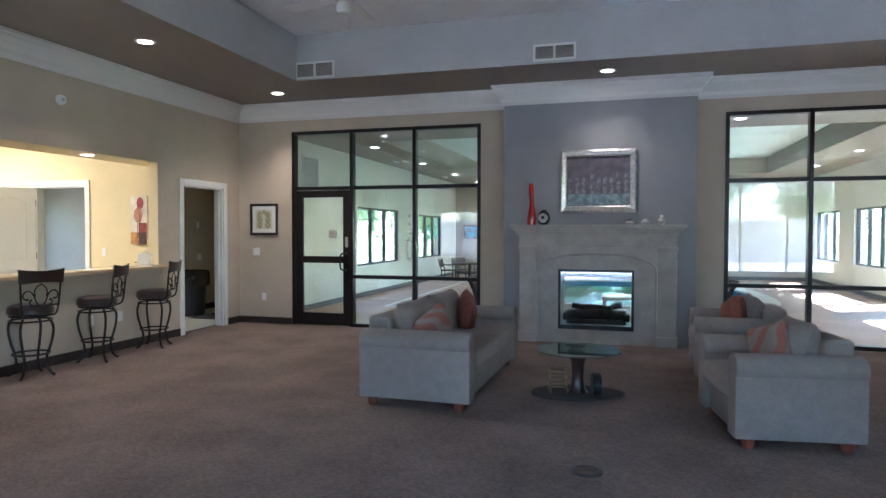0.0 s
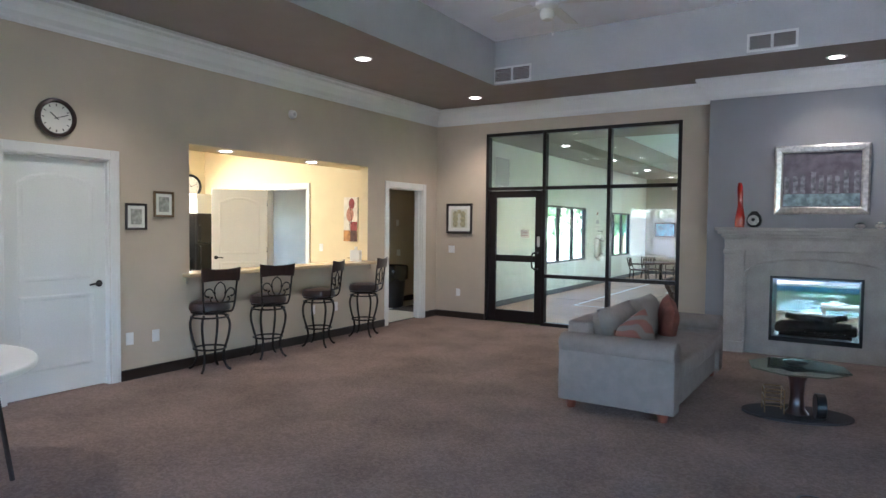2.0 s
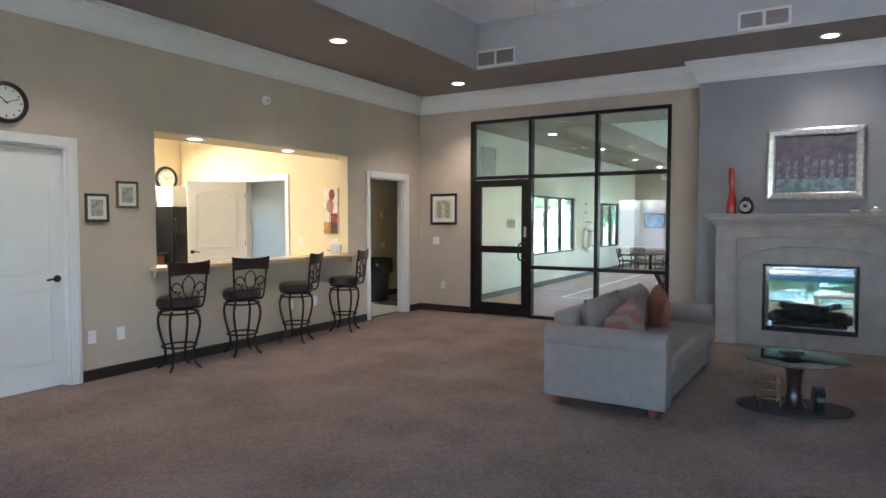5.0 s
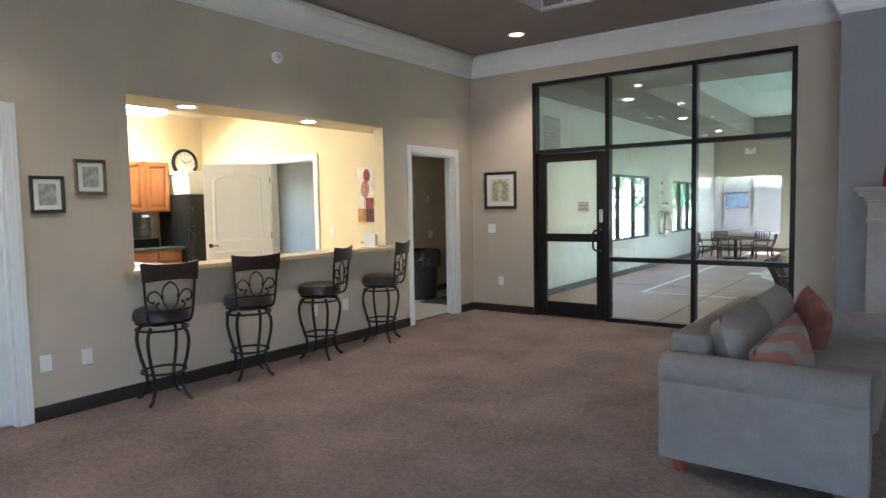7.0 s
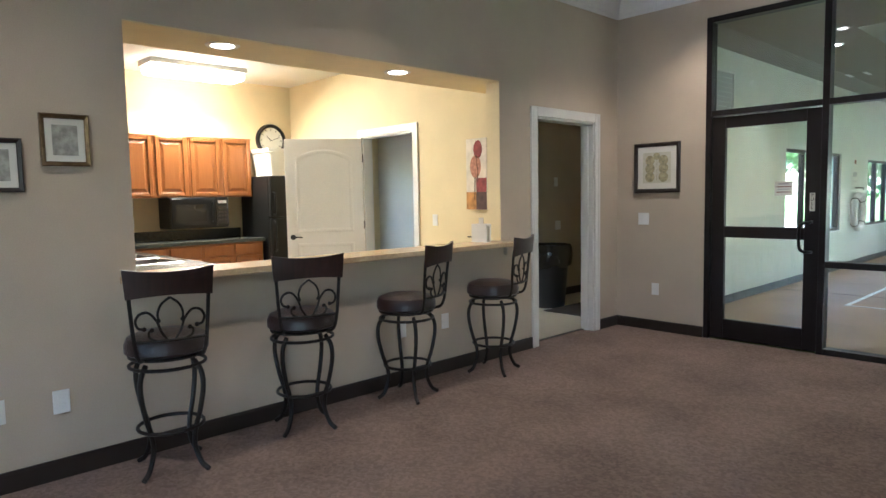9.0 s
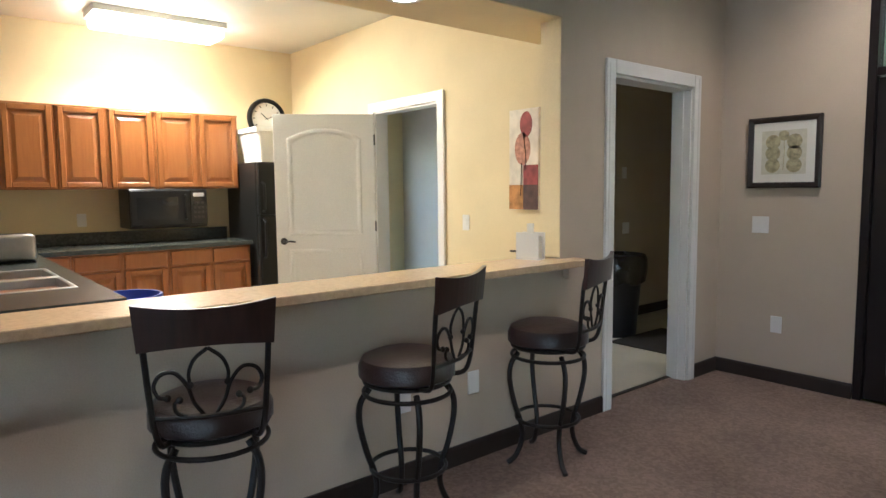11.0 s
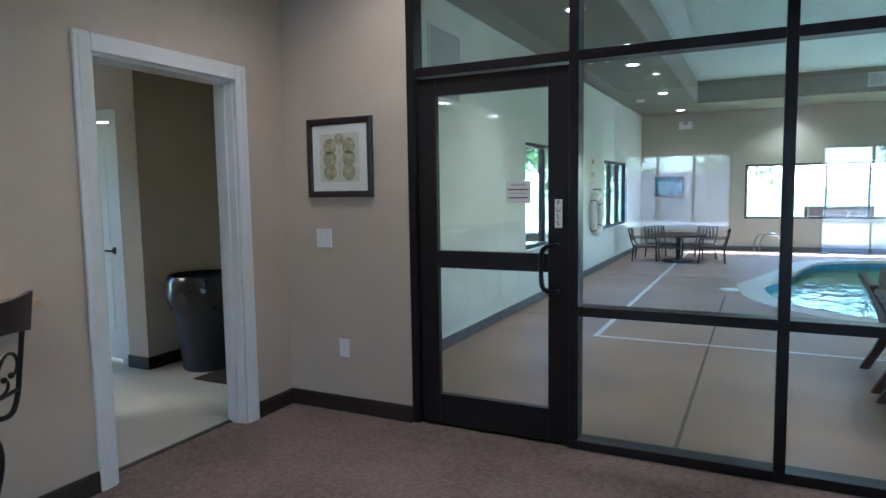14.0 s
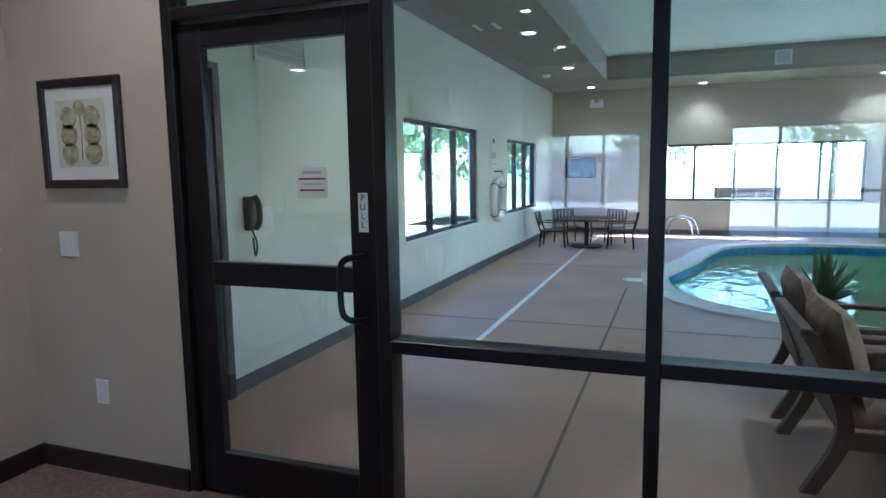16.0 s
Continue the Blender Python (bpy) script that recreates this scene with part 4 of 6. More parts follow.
# ---- things on the walls ----
def frame_ring(w, h, t, d, bevel=0.006):
    b = bmesh.new()
    prof = [(0, 0), (0, d * 0.75), (t * 0.25, d), (t * 0.8, d * 0.8), (t, d * 0.5), (t, 0)]
    rings = []
    for i, (o, y) in enumerate(prof):
        rings.append([b.verts.new((sx * (w / 2 - o), -y, sz * (h / 2 - o))) for sx, sz in ((-1, -1), (1, -1), (1, 1), (-1, 1))])
    for q, r in zip(rings, rings[1:]):
        for j in range(4):
            b.faces.new((q[j], q[(j + 1) % 4], r[(j + 1) % 4], r[j]))
    return b


def picture(at, rz, w, h, t, mount, frame_mat, label, art, cat="picture", group="", d=0.025, inner="paper"):
    p = thing("framed_picture", at, rz, label, cat, group)
    part("frame", frame_ring(w, h, t, d), frame_mat, p)
    part("mount", box(-w / 2 + t * 0.9, w / 2 - t * 0.9, -0.010, -0.004, -h / 2 + t * 0.9, h / 2 - t * 0.9), inner, p)
    art(p, w - 2 * t - 2 * mount, h - 2 * t - 2 * mount)
    return p


def leaf_print(p, w, h):
    part("print_sheet", box(-w / 2, w / 2, -0.0115, -0.0105, -h / 2, h / 2), mat("cream_print_sheet", (0.55, 0.53, 0.42), 0.8, vary=0.06, scale=30), p)
    b = bmesh.new()
    for i, x in enumerate((-0.24, 0.24)):
        for j, z in enumerate((-0.3, -0.02, 0.24)):
            merge(b, cyl(0, 0, -0.0005, 0.0005, w * 0.17, seg=20, m=Matrix.Translation((x * w, -0.0125, z * h)) @ Matrix.Rotation(radians(90), 4, "X")))
    tube([(0, -0.0125, -0.4 * h), (0.02 * w, -0.0125, 0), (0, -0.0125, 0.42 * h)], 0.002, b, 5)
    merge(b, cyl(0, 0, -0.0005, 0.0005, w * 0.12, seg=16, m=Matrix.Translation((0, -0.0125, 0.38 * h)) @ Matrix.Rotation(radians(90), 4, "X")))
    part("print_leaves", b, "olive", p, "olive leaf print")


def small_print(p, w, h):
    part("print_sheet", box(-w / 2, w / 2, -0.0115, -0.0105, -h / 2, h / 2), mat("grey_print", (0.33, 0.32, 0.28), 0.8, vary=0.3, scale=28), p)


picture((-4.96, YN - 0.002, 1.595), 0, 0.475, 0.48, 0.038, 0.055, "base", "dark-framed square print of round olive leaves, on the beige wall", leaf_print)
picture((XW + 0.002, 3.24, 1.54), 90, 0.215, 0.25, 0.022, 0.03, "base", "small dark-framed print on the beige wall", small_print)
picture((XW + 0.002, 3.53, 1.665), 90, 0.215, 0.25, 0.022, 0.03, "brass", "small bronze-framed print on the beige wall", small_print)


def painting(p, w, h):
    m = mat("dusk_canvas", (0.12, 0.10, 0.12), 0.5, vary=0.3, scale=9)
    part("canvas", box(-w / 2, w / 2, -0.013, -0.0105, -h / 2, h / 2), m, p)
    part("water_band", box(-w / 2 + 0.01, w / 2 - 0.01, -0.015, -0.0135, -h / 2 + 0.01, -h * 0.26), mat("painted_water", (0.20, 0.27, 0.29), 0.5, vary=0.4, scale=16), p)
    trunks = mat("painted_trunks", (0.19, 0.18, 0.20), 0.5, vary=0.5, scale=20)
    rnd = random.Random(4)
    for i in range(9):
        b = bmesh.new()
        x = -w / 2 + 0.05 + (w - 0.1) * i / 8 + rnd.uniform(-0.012, 0.012)
        box(x - 0.026, x + 0.022, -0.015, -0.0135, -h * 0.25, -h * 0.25 + h * rnd.uniform(0.30, 0.42), b)
        part("pale_trunk", b, trunks, p)


picture((0.03, 8.248, 2.06), 0, 0.95, 0.80, 0.085, 0.0, "silver", "wide silver-framed painting of pale trees by water, above the mantel", painting, d=0.05, inner="base")

clock = thing("wall_clock", (XW + 0.002, 2.525, 2.36), 90, "round wall clock with dark brown rim and white face", "clock")


def clock_parts(c, r, rim):
    R = Matrix.Rotation(radians(90), 4, "X")
    b = lathe([(r * 0.78, 0), (r * 0.78, 0.03), (r * 0.84, 0.045), (r * 0.95, 0.04), (r, 0.02), (r, 0)], 40)
    bmesh.ops.transform(b, matrix=R, verts=b.verts)
    part("rim", b, rim, c, "", True)
    part("face", cyl(0, 0, 0.002, 0.016, r * 0.79, seg=40, m=R), "paper", c)
    b = bmesh.new()
    for k in range(12):
        q = box(-0.004, 0.004, -0.0185, -0.0165, r * 0.6, r * 0.71)
        merge(b, q, Matrix.Rotation(radians(30 * k), 4, "Y"))
    part("hour_marks", b, "black", c)
    b = box(-0.004, 0.004, -0.0205, -0.019, -0.02, r * 0.4)
    bmesh.ops.transform(b, matrix=Matrix.Rotation(radians(-50), 4, "Y"), verts=b.verts)
    part("hour_hand", b, "black", c)
    b = box(-0.003, 0.003, -0.0225, -0.021, -0.02, r * 0.6)
    bmesh.ops.transform(b, matrix=Matrix.Rotation(radians(70), 4, "Y"), verts=b.verts)
    part("minute_hand", b, "black", c)


clock_parts(clock, 0.165, "darkwood")


def plate(at, rz, label, kind):
    p = thing("wall_plate", at, rz, label, "outlet" if kind != "switch" else "light switch", "white wall plates")
    w = 0.115 if kind == "double" else 0.075
    part("cover", box(-w / 2, w / 2, -0.006, 0, -0.058, 0.058, None, 0.002), "plastic", p)
    if kind == "outlet":
        for z in (-0.022, 0.022):
            part("socket", box(-0.016, 0.016, -0.0075, -0.0062, z - 0.014, z + 0.014, None, 0.0006), "plastic", p)
    else:
        for x in ((-0.023, 0.023) if kind == "double" else (0,)):
            part("rocker", box(x - 0.014, x + 0.014, -0.009, -0.0062, -0.03, 0.03, None, 0.001), "plastic", p)
    return p


plate((XW + 0.001, 3.17, 0.39), 90, "white blank plate low on the beige wall", "switch")
plate((XW + 0.001, 3.44, 0.385), 90, "white outlet low on the beige wall", "outlet")
plate((XW + 0.001, 5.62, 0.40), 90, "white outlet under the serving ledge", "outlet")
plate((XW + 0.001, 6.05, 0.40), 90, "white outlet under the serving ledge", "outlet")
plate((-5.10, YN - 0.001, 1.10), 0, "white double light switch beside the glazed door", "double")
plate((-4.97, YN - 0.001, 0.41), 0, "white outlet low beside the glazed door", "outlet")
plate((-6.65, KY1 - 0.001, 1.12), 0, "white light switch on the kitchen wall", "switch")
plate((-9.449, 5.06, 1.13), 90, "white outlet over the kitchen counter", "outlet")
plate((-6.979, 9.58, 1.52), 90, "small white thermostat on the hall wall", "switch")
det = thing("smoke_detector", (XW + 0.001, 5.25, 2.80), 90, "small white round alarm high on the wall", "alarm")
part("housing", cyl(0, 0, 0, 0.045, 0.055, 0.045, bevel=0.004, m=Matrix.Rotation(radians(90), 4, "X")), "plastic", det)
part("alarm_cap", cyl(0, 0, 0.045, 0.055, 0.02, m=Matrix.Rotation(radians(90), 4, "X")), "steel", det)

# ---- fireplace ----
fp = thing("fireplace", (0.015, 8.25, 0), 0, "cast-stone see-through fireplace with arched surround and dark firebox", "fireplace")
b = bmesh.new()
for z0, z1, o in ((1.46, 1.50, 0.0), (1.42, 1.46, 0.03), (1.385, 1.42, 0.07), (1.36, 1.385, 0.09)):
    box(-1.06 + o, 1.06 - o, -0.36 + o, -0.002, z0, z1, b, 0.008, 2)
part("mantel_shelf", b, "stone", fp, "moulded stone shelf")
for s in (-1, 1):
    x0, x1 = sorted((s * 0.96, s * 0.74))
    b = box(x0, x1, -0.225, -0.002, 0.0, 1.20, None, 0.008, 2)
    box(x0 - 0.012, x1 + 0.012, -0.245, -0.002, 0, 0.13, b, 0.008, 2)
    box(x0 - 0.012, x1 + 0.012, -0.245, -0.002, 1.18, 1.23, b, 0.008, 2)
    part("pilaster", b, "stone", fp, "moulded stone pilaster")
part("frieze", box(-0.96, 0.96, -0.235, -0.002, 1.23, 1.36, None, 0.006, 2), "stone", fp)
# arched infill between the pilasters, with the opening cut out
b = bmesh.new()
n = 20
top, bot = [], []
AX = 0.738
for i in range(n + 1):
    x = -AX + 2 * AX * i / n
    top.append((x, 1.228))
    bot.append((x, 0.98 + 0.17 * math.sqrt(max(0, 1 - (x / AX) ** 2)) ** 1.1))
for dy0, dy1 in ((-0.21, -0.13),):
    f = [[b.verts.new((x, dy, z)) for x, z in row] for dy in (dy0, dy1) for row in (top, bot)]
    for i in range(n):
        b.faces.new((f[0][i], f[0][i + 1], f[1][i + 1], f[1][i]))
        b.faces.new((f[1][i], f[1][i + 1], f[3][i + 1], f[3][i]))
        b.faces.new((f[2][i], f[2][i + 1], f[3][i + 1], f[3][i]))
part("arch", b, "stone", fp, "shallow stone arch")
pts = [(-AX + 0.012, -0.215, 0.15)] + [(x * 0.984, -0.215, z - 0.012) for x, z in bot] + [(AX - 0.012, -0.215, 0.15)]
part("arch_bead", tube(pts, 0.014), "stone", fp, "", True)
for x0, x1, z0, z1 in ((-0.738, -0.466, 0, 1.2), (0.466, 0.738, 0, 1.2), (-0.466, 0.466, 0.935, 1.2), (-0.466, 0.466, 0, 0.175)):
    part("infill_slab", box(x0, x1, -0.17, -0.002, z0, z1), "stone", fp)
b = bmesh.new()
for x0, x1, z0, z1 in ((-0.465, -0.435, 0.175, 0.935), (0.435, 0.465, 0.175, 0.935), (-0.435, 0.435, 0.905, 0.935), (-0.435, 0.435, 0.175, 0.23)):
    box(x0, x1, -0.185, 0.395, z0, z1, b, 0.003)
part("firebox_frame", b, "black", fp, "black metal frame")
for y in (-0.16, 0.37):
    g = part("firebox_glass", box(-0.435, 0.435, y, y + 0.005, 0.23, 0.905), "glass", fp)
    g.visible_shadow = False
for i, (x0, z0, x1, z1, y, r) in enumerate(((-0.36, 0.33, 0.36, 0.34, 0.05, 0.065), (-0.28, 0.34, 0.30, 0.31, 0.17, 0.055), (-0.22, 0.42, 0.20, 0.40, 0.10, 0.045), (-0.30, 0.46, -0.05, 0.36, 0.06, 0.035), (0.08, 0.37, 0.31, 0.47, 0.12, 0.035))):
    part("log", tube(curve([(x0, y - 0.02, z0), ((x0 + x1) / 2, y + 0.02, (z0 + z1) / 2 + 0.01), (x1, y - 0.01, z1)], 5), r, None, 10), "char", fp, "", True)
b = bmesh.new()
for k in range(7):
    x = -0.3 + 0.1 * k
    tube([(x, -0.02, 0.23), (x, -0.02, 0.27), (x, 0.22, 0.27), (x, 0.22, 0.23)], 0.008, b, 6)
tube([(-0.34, -0.02, 0.27), (0.34, -0.02, 0.27)], 0.008, b, 6)
part("log_grate", b, "black", fp)
part("burner_tray", box(-0.37, 0.37, -0.04, 0.26, 0.23, 0.262, None, 0.004), "char", fp)
for x in (-0.36, 0.36):
    part("ember_rock", box(x - 0.06, x + 0.06, -0.02, 0.22, 0.262, 0.36, None, 0.03, 2), "char", fp, "", True)

vase = thing("tall_vase", (-0.79, 8.02, 1.5), 0, "tall twisted red glass vase on the mantel", "vase")
b = bmesh.new()
rings = []
for i in range(17):
    t = i / 16
    z, r = 0.53 * t, 0.030 * (1 - t) ** 0.8 + 0.014 + 0.006 * math.sin(t * 9)
    rings.append([b.verts.new((r * 1.2 * math.cos(a + t) + 0.006 * math.sin(t * 4), r * 0.8 * math.sin(a + t), z)) for a in np.linspace(0, math.tau, 21)[:-1]])
for q, r in zip(rings, rings[1:]):
    for j in range(20):
        b.faces.new((q[j], q[(j + 1) % 20], r[(j + 1) % 20], r[j]))
b.faces.new(rings[0])
part("vase_body", b, "red", vase, "", True)
orb = thing("pierced_vase", (-0.63, 8.0, 1.5), 0, "squat black vase with a white teardrop face, on the mantel", "vase")
part("vase_body", lathe([(0.04, 0), (0.075, 0.03), (0.085, 0.08), (0.07, 0.14), (0.035, 0.18), (0.03, 0.19), (0.02, 0.188)], 28), "black", orb, "", True)
q = cyl(0, 0, -0.004, 0.004, 0.06, seg=28, m=Matrix.Translation((0, -0.08, 0.085)) @ Matrix.Rotation(radians(80), 4, "X"))
part("pale_face", q, "silver", orb)
q = cyl(0, 0, -0.004, 0.006, 0.02, seg=20, m=Matrix.Translation((0, -0.083, 0.09)) @ Matrix.Rotation(radians(80), 4, "X"))
part("dark_centre", q, "black", orb)
for x, h, lab in ((0.42, 0.07, "low silver bowl ornament on the mantel"), (0.60, 0.08, "round silver ornament on the mantel"), (0.79, 0.12, "small silver jar with a lid on the mantel")):
    o = thing("mantel_ornament", (x, 8.0, 1.5), 0, lab, "ornament", "silver ornaments on the mantel")
    part("ornament_body", lathe([(0.02, 0), (0.045, 0.015), (0.05, h * 0.4), (0.03, h * 0.65), (0.012, h * 0.7)], 20), "silver", o, "", True)
    part("ornament_top", lathe([(0.012, h * 0.7), (0.03, h * 0.75), (0.03, h * 0.9), (0.008, h)], 20), "chrome" if x > 0.5 else "black", o, "", True)


# ---- sofa, chairs, coffee table ----
def roll_arm(x0, x1, y0, y1, h):
    """An arm from x0 to x1, across y0..y1, with a rolled top."""
    b = box(x0, x1, y0 + 0.015, y1 - 0.015, 0.07, h - 0.06, None, 0.012, 2)
    c = bmesh.new()
    bmesh.ops.create_cone(c, cap_ends=True, segments=24, radius1=0.1, radius2=0.1, depth=x1 - x0)
    bmesh.ops.bevel(c, geom=[e for e in c.edges if abs(e.verts[0].co.z - e.verts[1].co.z) < 1e-5], offset=0.015, segments=2, profile=0.5, affect="EDGES")
    w = (y1 - y0) / 2 / 0.1
    merge(b, c, Matrix.Translation(((x0 + x1) / 2, (y0 + y1) / 2, h - 0.09)) @ Matrix.Diagonal((1, w * 1.04, 0.9, 1)) @ Matrix.Rotation(radians(90), 4, "Y"))
    return b


def couch(name, seats, seatw, label, cat, group="", depth=0.89):
    """Sits at its back's middle on the floor; faces +x. Length along y."""
    D, A, H = depth, 0.20, 0.62
    L = seats * seatw
    s = thing(name, (0, 0, 0), 0, label, cat, group)
    for k in (-1, 1):
        y0, y1 = sorted((k * L / 2, k * (L / 2 + A)))
        part("arm", roll_arm(0.0, D - 0.02, y0, y1, H), "sofa", s, "rolled arm", True)
    b = box(0.0, 0.2, -L / 2, L / 2, 0.07, 0.70, None, 0.03, 3)
    part("back", b, "sofa", s, "", True)
    part("base", box(0.2, D - 0.06, -L / 2, L / 2, 0.07, 0.30, None, 0.012, 2), "sofa", s, "", True)
    for i in range(seats):
        yc = -L / 2 + seatw * (i + 0.5)
        q = box(0.2, D, yc - seatw / 2 + 0.004, yc + seatw / 2 - 0.004, 0.30, 0.455, None, 0.045, 4)
        part("seat_cushion", q, "sofa", s, "", True)
        q = pillow(seatw - 0.02, 0.42, 0.24)
        bmesh.ops.transform(q, matrix=Matrix.Translation((0.30, yc, 0.60)) @ Matrix.Rotation(radians(-14), 4, "Y") @ Matrix.Rotation(radians(90), 4, "Z"), verts=q.verts)
        part("back_cushion", q, "sofa", s, "plump loose back cushion", True)
    for x in (0.09, D - 0.12):
        for y in (-L / 2 - A + 0.09, L / 2 + A - 0.09):
            part("foot", cyl(x, y, 0, 0.075, 0.035, 0.048, seg=16), "footwood", s, "turned cherry foot")
    return s


def throw(at, rot, material, label, w=0.42, h=0.38):
    t = thing("throw_pillow", at, 0, label, "cushion", "rust throw pillows")
    t.matrix_basis = pose(*at, *rot)
    part("cover", pillow(w, h, 0.17), material, t, "", True)
    return t


nt = M["stripe"].node_tree
wv = nt.nodes.new("ShaderNodeTexWave")
wv.inputs["Scale"].default_value, wv.inputs["Distortion"].default_value, wv.bands_direction = 3.2, 6.0, "DIAGONAL"
tcs = nt.nodes.new("ShaderNodeTexCoord")
nt.links.new(tcs.outputs["Object"], wv.inputs["Vector"])
for n in [k for k in nt.nodes if k.type == "VALTORGB"]:
    nt.links.new(wv.outputs["Fac"], n.inputs[0])

sofa = couch("loveseat", 2, 0.82, "grey-taupe two-seat sofa with rolled arms and rust throw pillows", "sofa", depth=0.95)
sofa.matrix_basis = pose(-1.68, 5.62, 0, 0, 0, -1)
throw((-1.16, 4.93, 0.585), (0, -24, 66), "stripe", "rust and grey striped throw pillow on the sofa", 0.40, 0.35)
throw((-1.16, 6.08, 0.585), (6, -18, 112), "rust", "plain rust throw pillow on the sofa")
for (x, y, a), lab in zip(((1.80, 4.87, 188), (1.82, 6.60, 178)), ("near the window", "by the fireplace")):
    c = couch("armchair", 1, 0.57 if y < 5 else 0.56, "grey-taupe rolled-arm armchair with plump cushion, " + lab, "armchair", "armchairs facing the sofa", 0.82)
    c.matrix_basis = pose(x, y, 0, 0, 0, a)
throw((1.37, 4.76, 0.60), (0, 20, 118), "stripe", "rust and grey striped throw pillow on an armchair", 0.38, 0.34)
throw((1.38, 6.48, 0.60), (0, 20, 100), "rust", "plain rust throw pillow on an armchair")

ct = thing("coffee_table", (-0.01, 5.46, 0), 12, "octagonal glass coffee table on a dark pedestal with bottle rack", "coffee table")
b = bmesh.new()
bmesh.ops.create_cone(b, cap_ends=True, segments=8, radius1=0.375, radius2=0.375, depth=0.012, matrix=Matrix.Translation((0, 0, 0.386)) @ Matrix.Rotation(radians(22.5), 4, "Z"))
part("glass_top", b, "tintglass", ct, "bevelled octagonal glass top").visible_shadow = False
part("top_plate", box(-0.10, 0.10, -0.08, 0.08, 0.35, 0.379, None, 0.004), "darkwood", ct)
part("pedestal", lathe([(0.09, 0.02), (0.06, 0.06), (0.05, 0.16), (0.06, 0.28), (0.09, 0.35)], 24), "darkwood", ct, "turned dark pedestal", True)
# Flat dark oval on the carpet below the pedestal.
b = cyl(0, 0, 0, 0.02, 0.37, seg=40, bevel=0.004)
bmesh.ops.transform(b, matrix=Matrix.Diagonal((1.08, 0.7, 1, 1)), verts=b.verts)
part("base_plate", b, "mat", ct, "flat dark oval on the floor")
part("wheel", cyl(0, 0, -0.035, 0.035, 0.10, seg=24, bevel=0.01, m=Matrix.Translation((0.14, -0.12, 0.12)) @ Matrix.Rotation(radians(90), 4, "Y")), "black", ct)
b = bmesh.new()
for x in (-0.24, -0.10):
    for y in (-0.08, 0.08):
        tube([(x, y, 0.02), (x, y, 0.21)], 0.005, b, 6)
for z in (0.08, 0.145, 0.21):
    tube([(-0.24, -0.08, z), (-0.10, -0.08, z), (-0.10, 0.08, z), (-0.24, 0.08, z)], 0.005, b, 6, True)
part("bottle_rack", b, "brass", ct, "gilt wire rack", True)
dish = thing("glass_dish", (-0.03, 5.48, 0.393), 0, "small dark dish on the coffee table", "dish")
part("dish_bowl", lathe([(0.03, 0), (0.05, 0.005), (0.09, 0.03), (0.085, 0.03), (0.03, 0.012)], 24), "char", dish, "", True)

fb = thing("floor_box", (0.175, 3.65, 0), 0, "round dark brown electrical floor box in the carpet", "floor outlet")
part("floor_box_lid", cyl(0, 0, 0, 0.006, 0.075, seg=32, bevel=0.002), "bark", fb)
part("floor_box_ring", lathe([(0.075, 0.0), (0.075, 0.009), (0.092, 0.007), (0.094, 0.0)], 32), "base", fb, "", True)

ft = thing("folding_table", (-3.86, 0.79, 0), 90, "round white plastic folding table with grey steel legs", "table")
part("tabletop", cyl(0, 0, 0.70, 0.74, 0.76, seg=56, bevel=0.012), "bin", ft, "", True)
for sg in (-1, 1):
    b = bmesh.new()
    for y in (-0.16, 0.16):
        tube([(sg * 0.52, y, 0.70), (sg * 0.62, y, 0.015)], 0.014, b)
    tube([(sg * 0.55, -0.16, 0.5), (sg * 0.55, 0.16, 0.5)], 0.010, b)
    tube([(sg * 0.42, 0, 0.45), (sg * 0.08, 0, 0.69)], 0.009, b)
    part("folding_leg", b, "base", ft, "", True)

# ---- kitchen ----
def raised_panel(x, y0, y1, z0, z1):
    """A raised panel on a face that looks along +x."""
    b = bmesh.new()
    w = 0.042
    for a, c, e, f in ((y0, y0 + w, z0, z1), (y1 - w, y1, z0, z1), (y0 + w, y1 - w, z0, z0 + w), (y0 + w, y1 - w, z1 - w, z1)):
        box(x, x + 0.022, a, c, e, f, b, 0.004)
    q = []
    for o, d in ((0.042, 0.0), (0.050, 0.0), (0.062, 0.002), (0.088, 0.013)):
        q.append([b.verts.new((x + d + 0.0005, (y0 + o) if a < 0 else (y1 - o), (z0 + o) if c < 0 else (z1 - o))) for a, c in ((-1, -1), (1, -1), (1, 1), (-1, 1))])
    for r, s in zip(q, q[1:]):
        for j in range(4):
            b.faces.new((r[j], r[(j + 1) % 4], s[(j + 1) % 4], s[j]))
    b.faces.new(q[-1])
    return b


for i in range(4):
    y1 = 6.37 - 0.76 * i
    y0 = y1 - 0.76
    c = thing("wall_cabinet", (0, 0, 0), 0, "honey oak wall cabinet with two raised-panel doors over the counter", "kitchen cabinet", "oak wall cabinets")
    part("body", box(KX + 0.001, -9.12, y0 + 0.001, y1 - 0.001, 1.40, 2.09, None, 0.003), "oak", c)
    part("cornice_strip", box(-9.119, -9.105, y0 + 0.001, y1 - 0.001, 2.077, 2.09), "oak", c)
    for a, d in ((y0 + 0.02, (y0 + y1) / 2 - 0.02), ((y0 + y1) / 2 + 0.02, y1 - 0.02)):
        part("cabinet_door", raised_panel(-9.12, a, d, 1.415, 2.075), "oak", c)
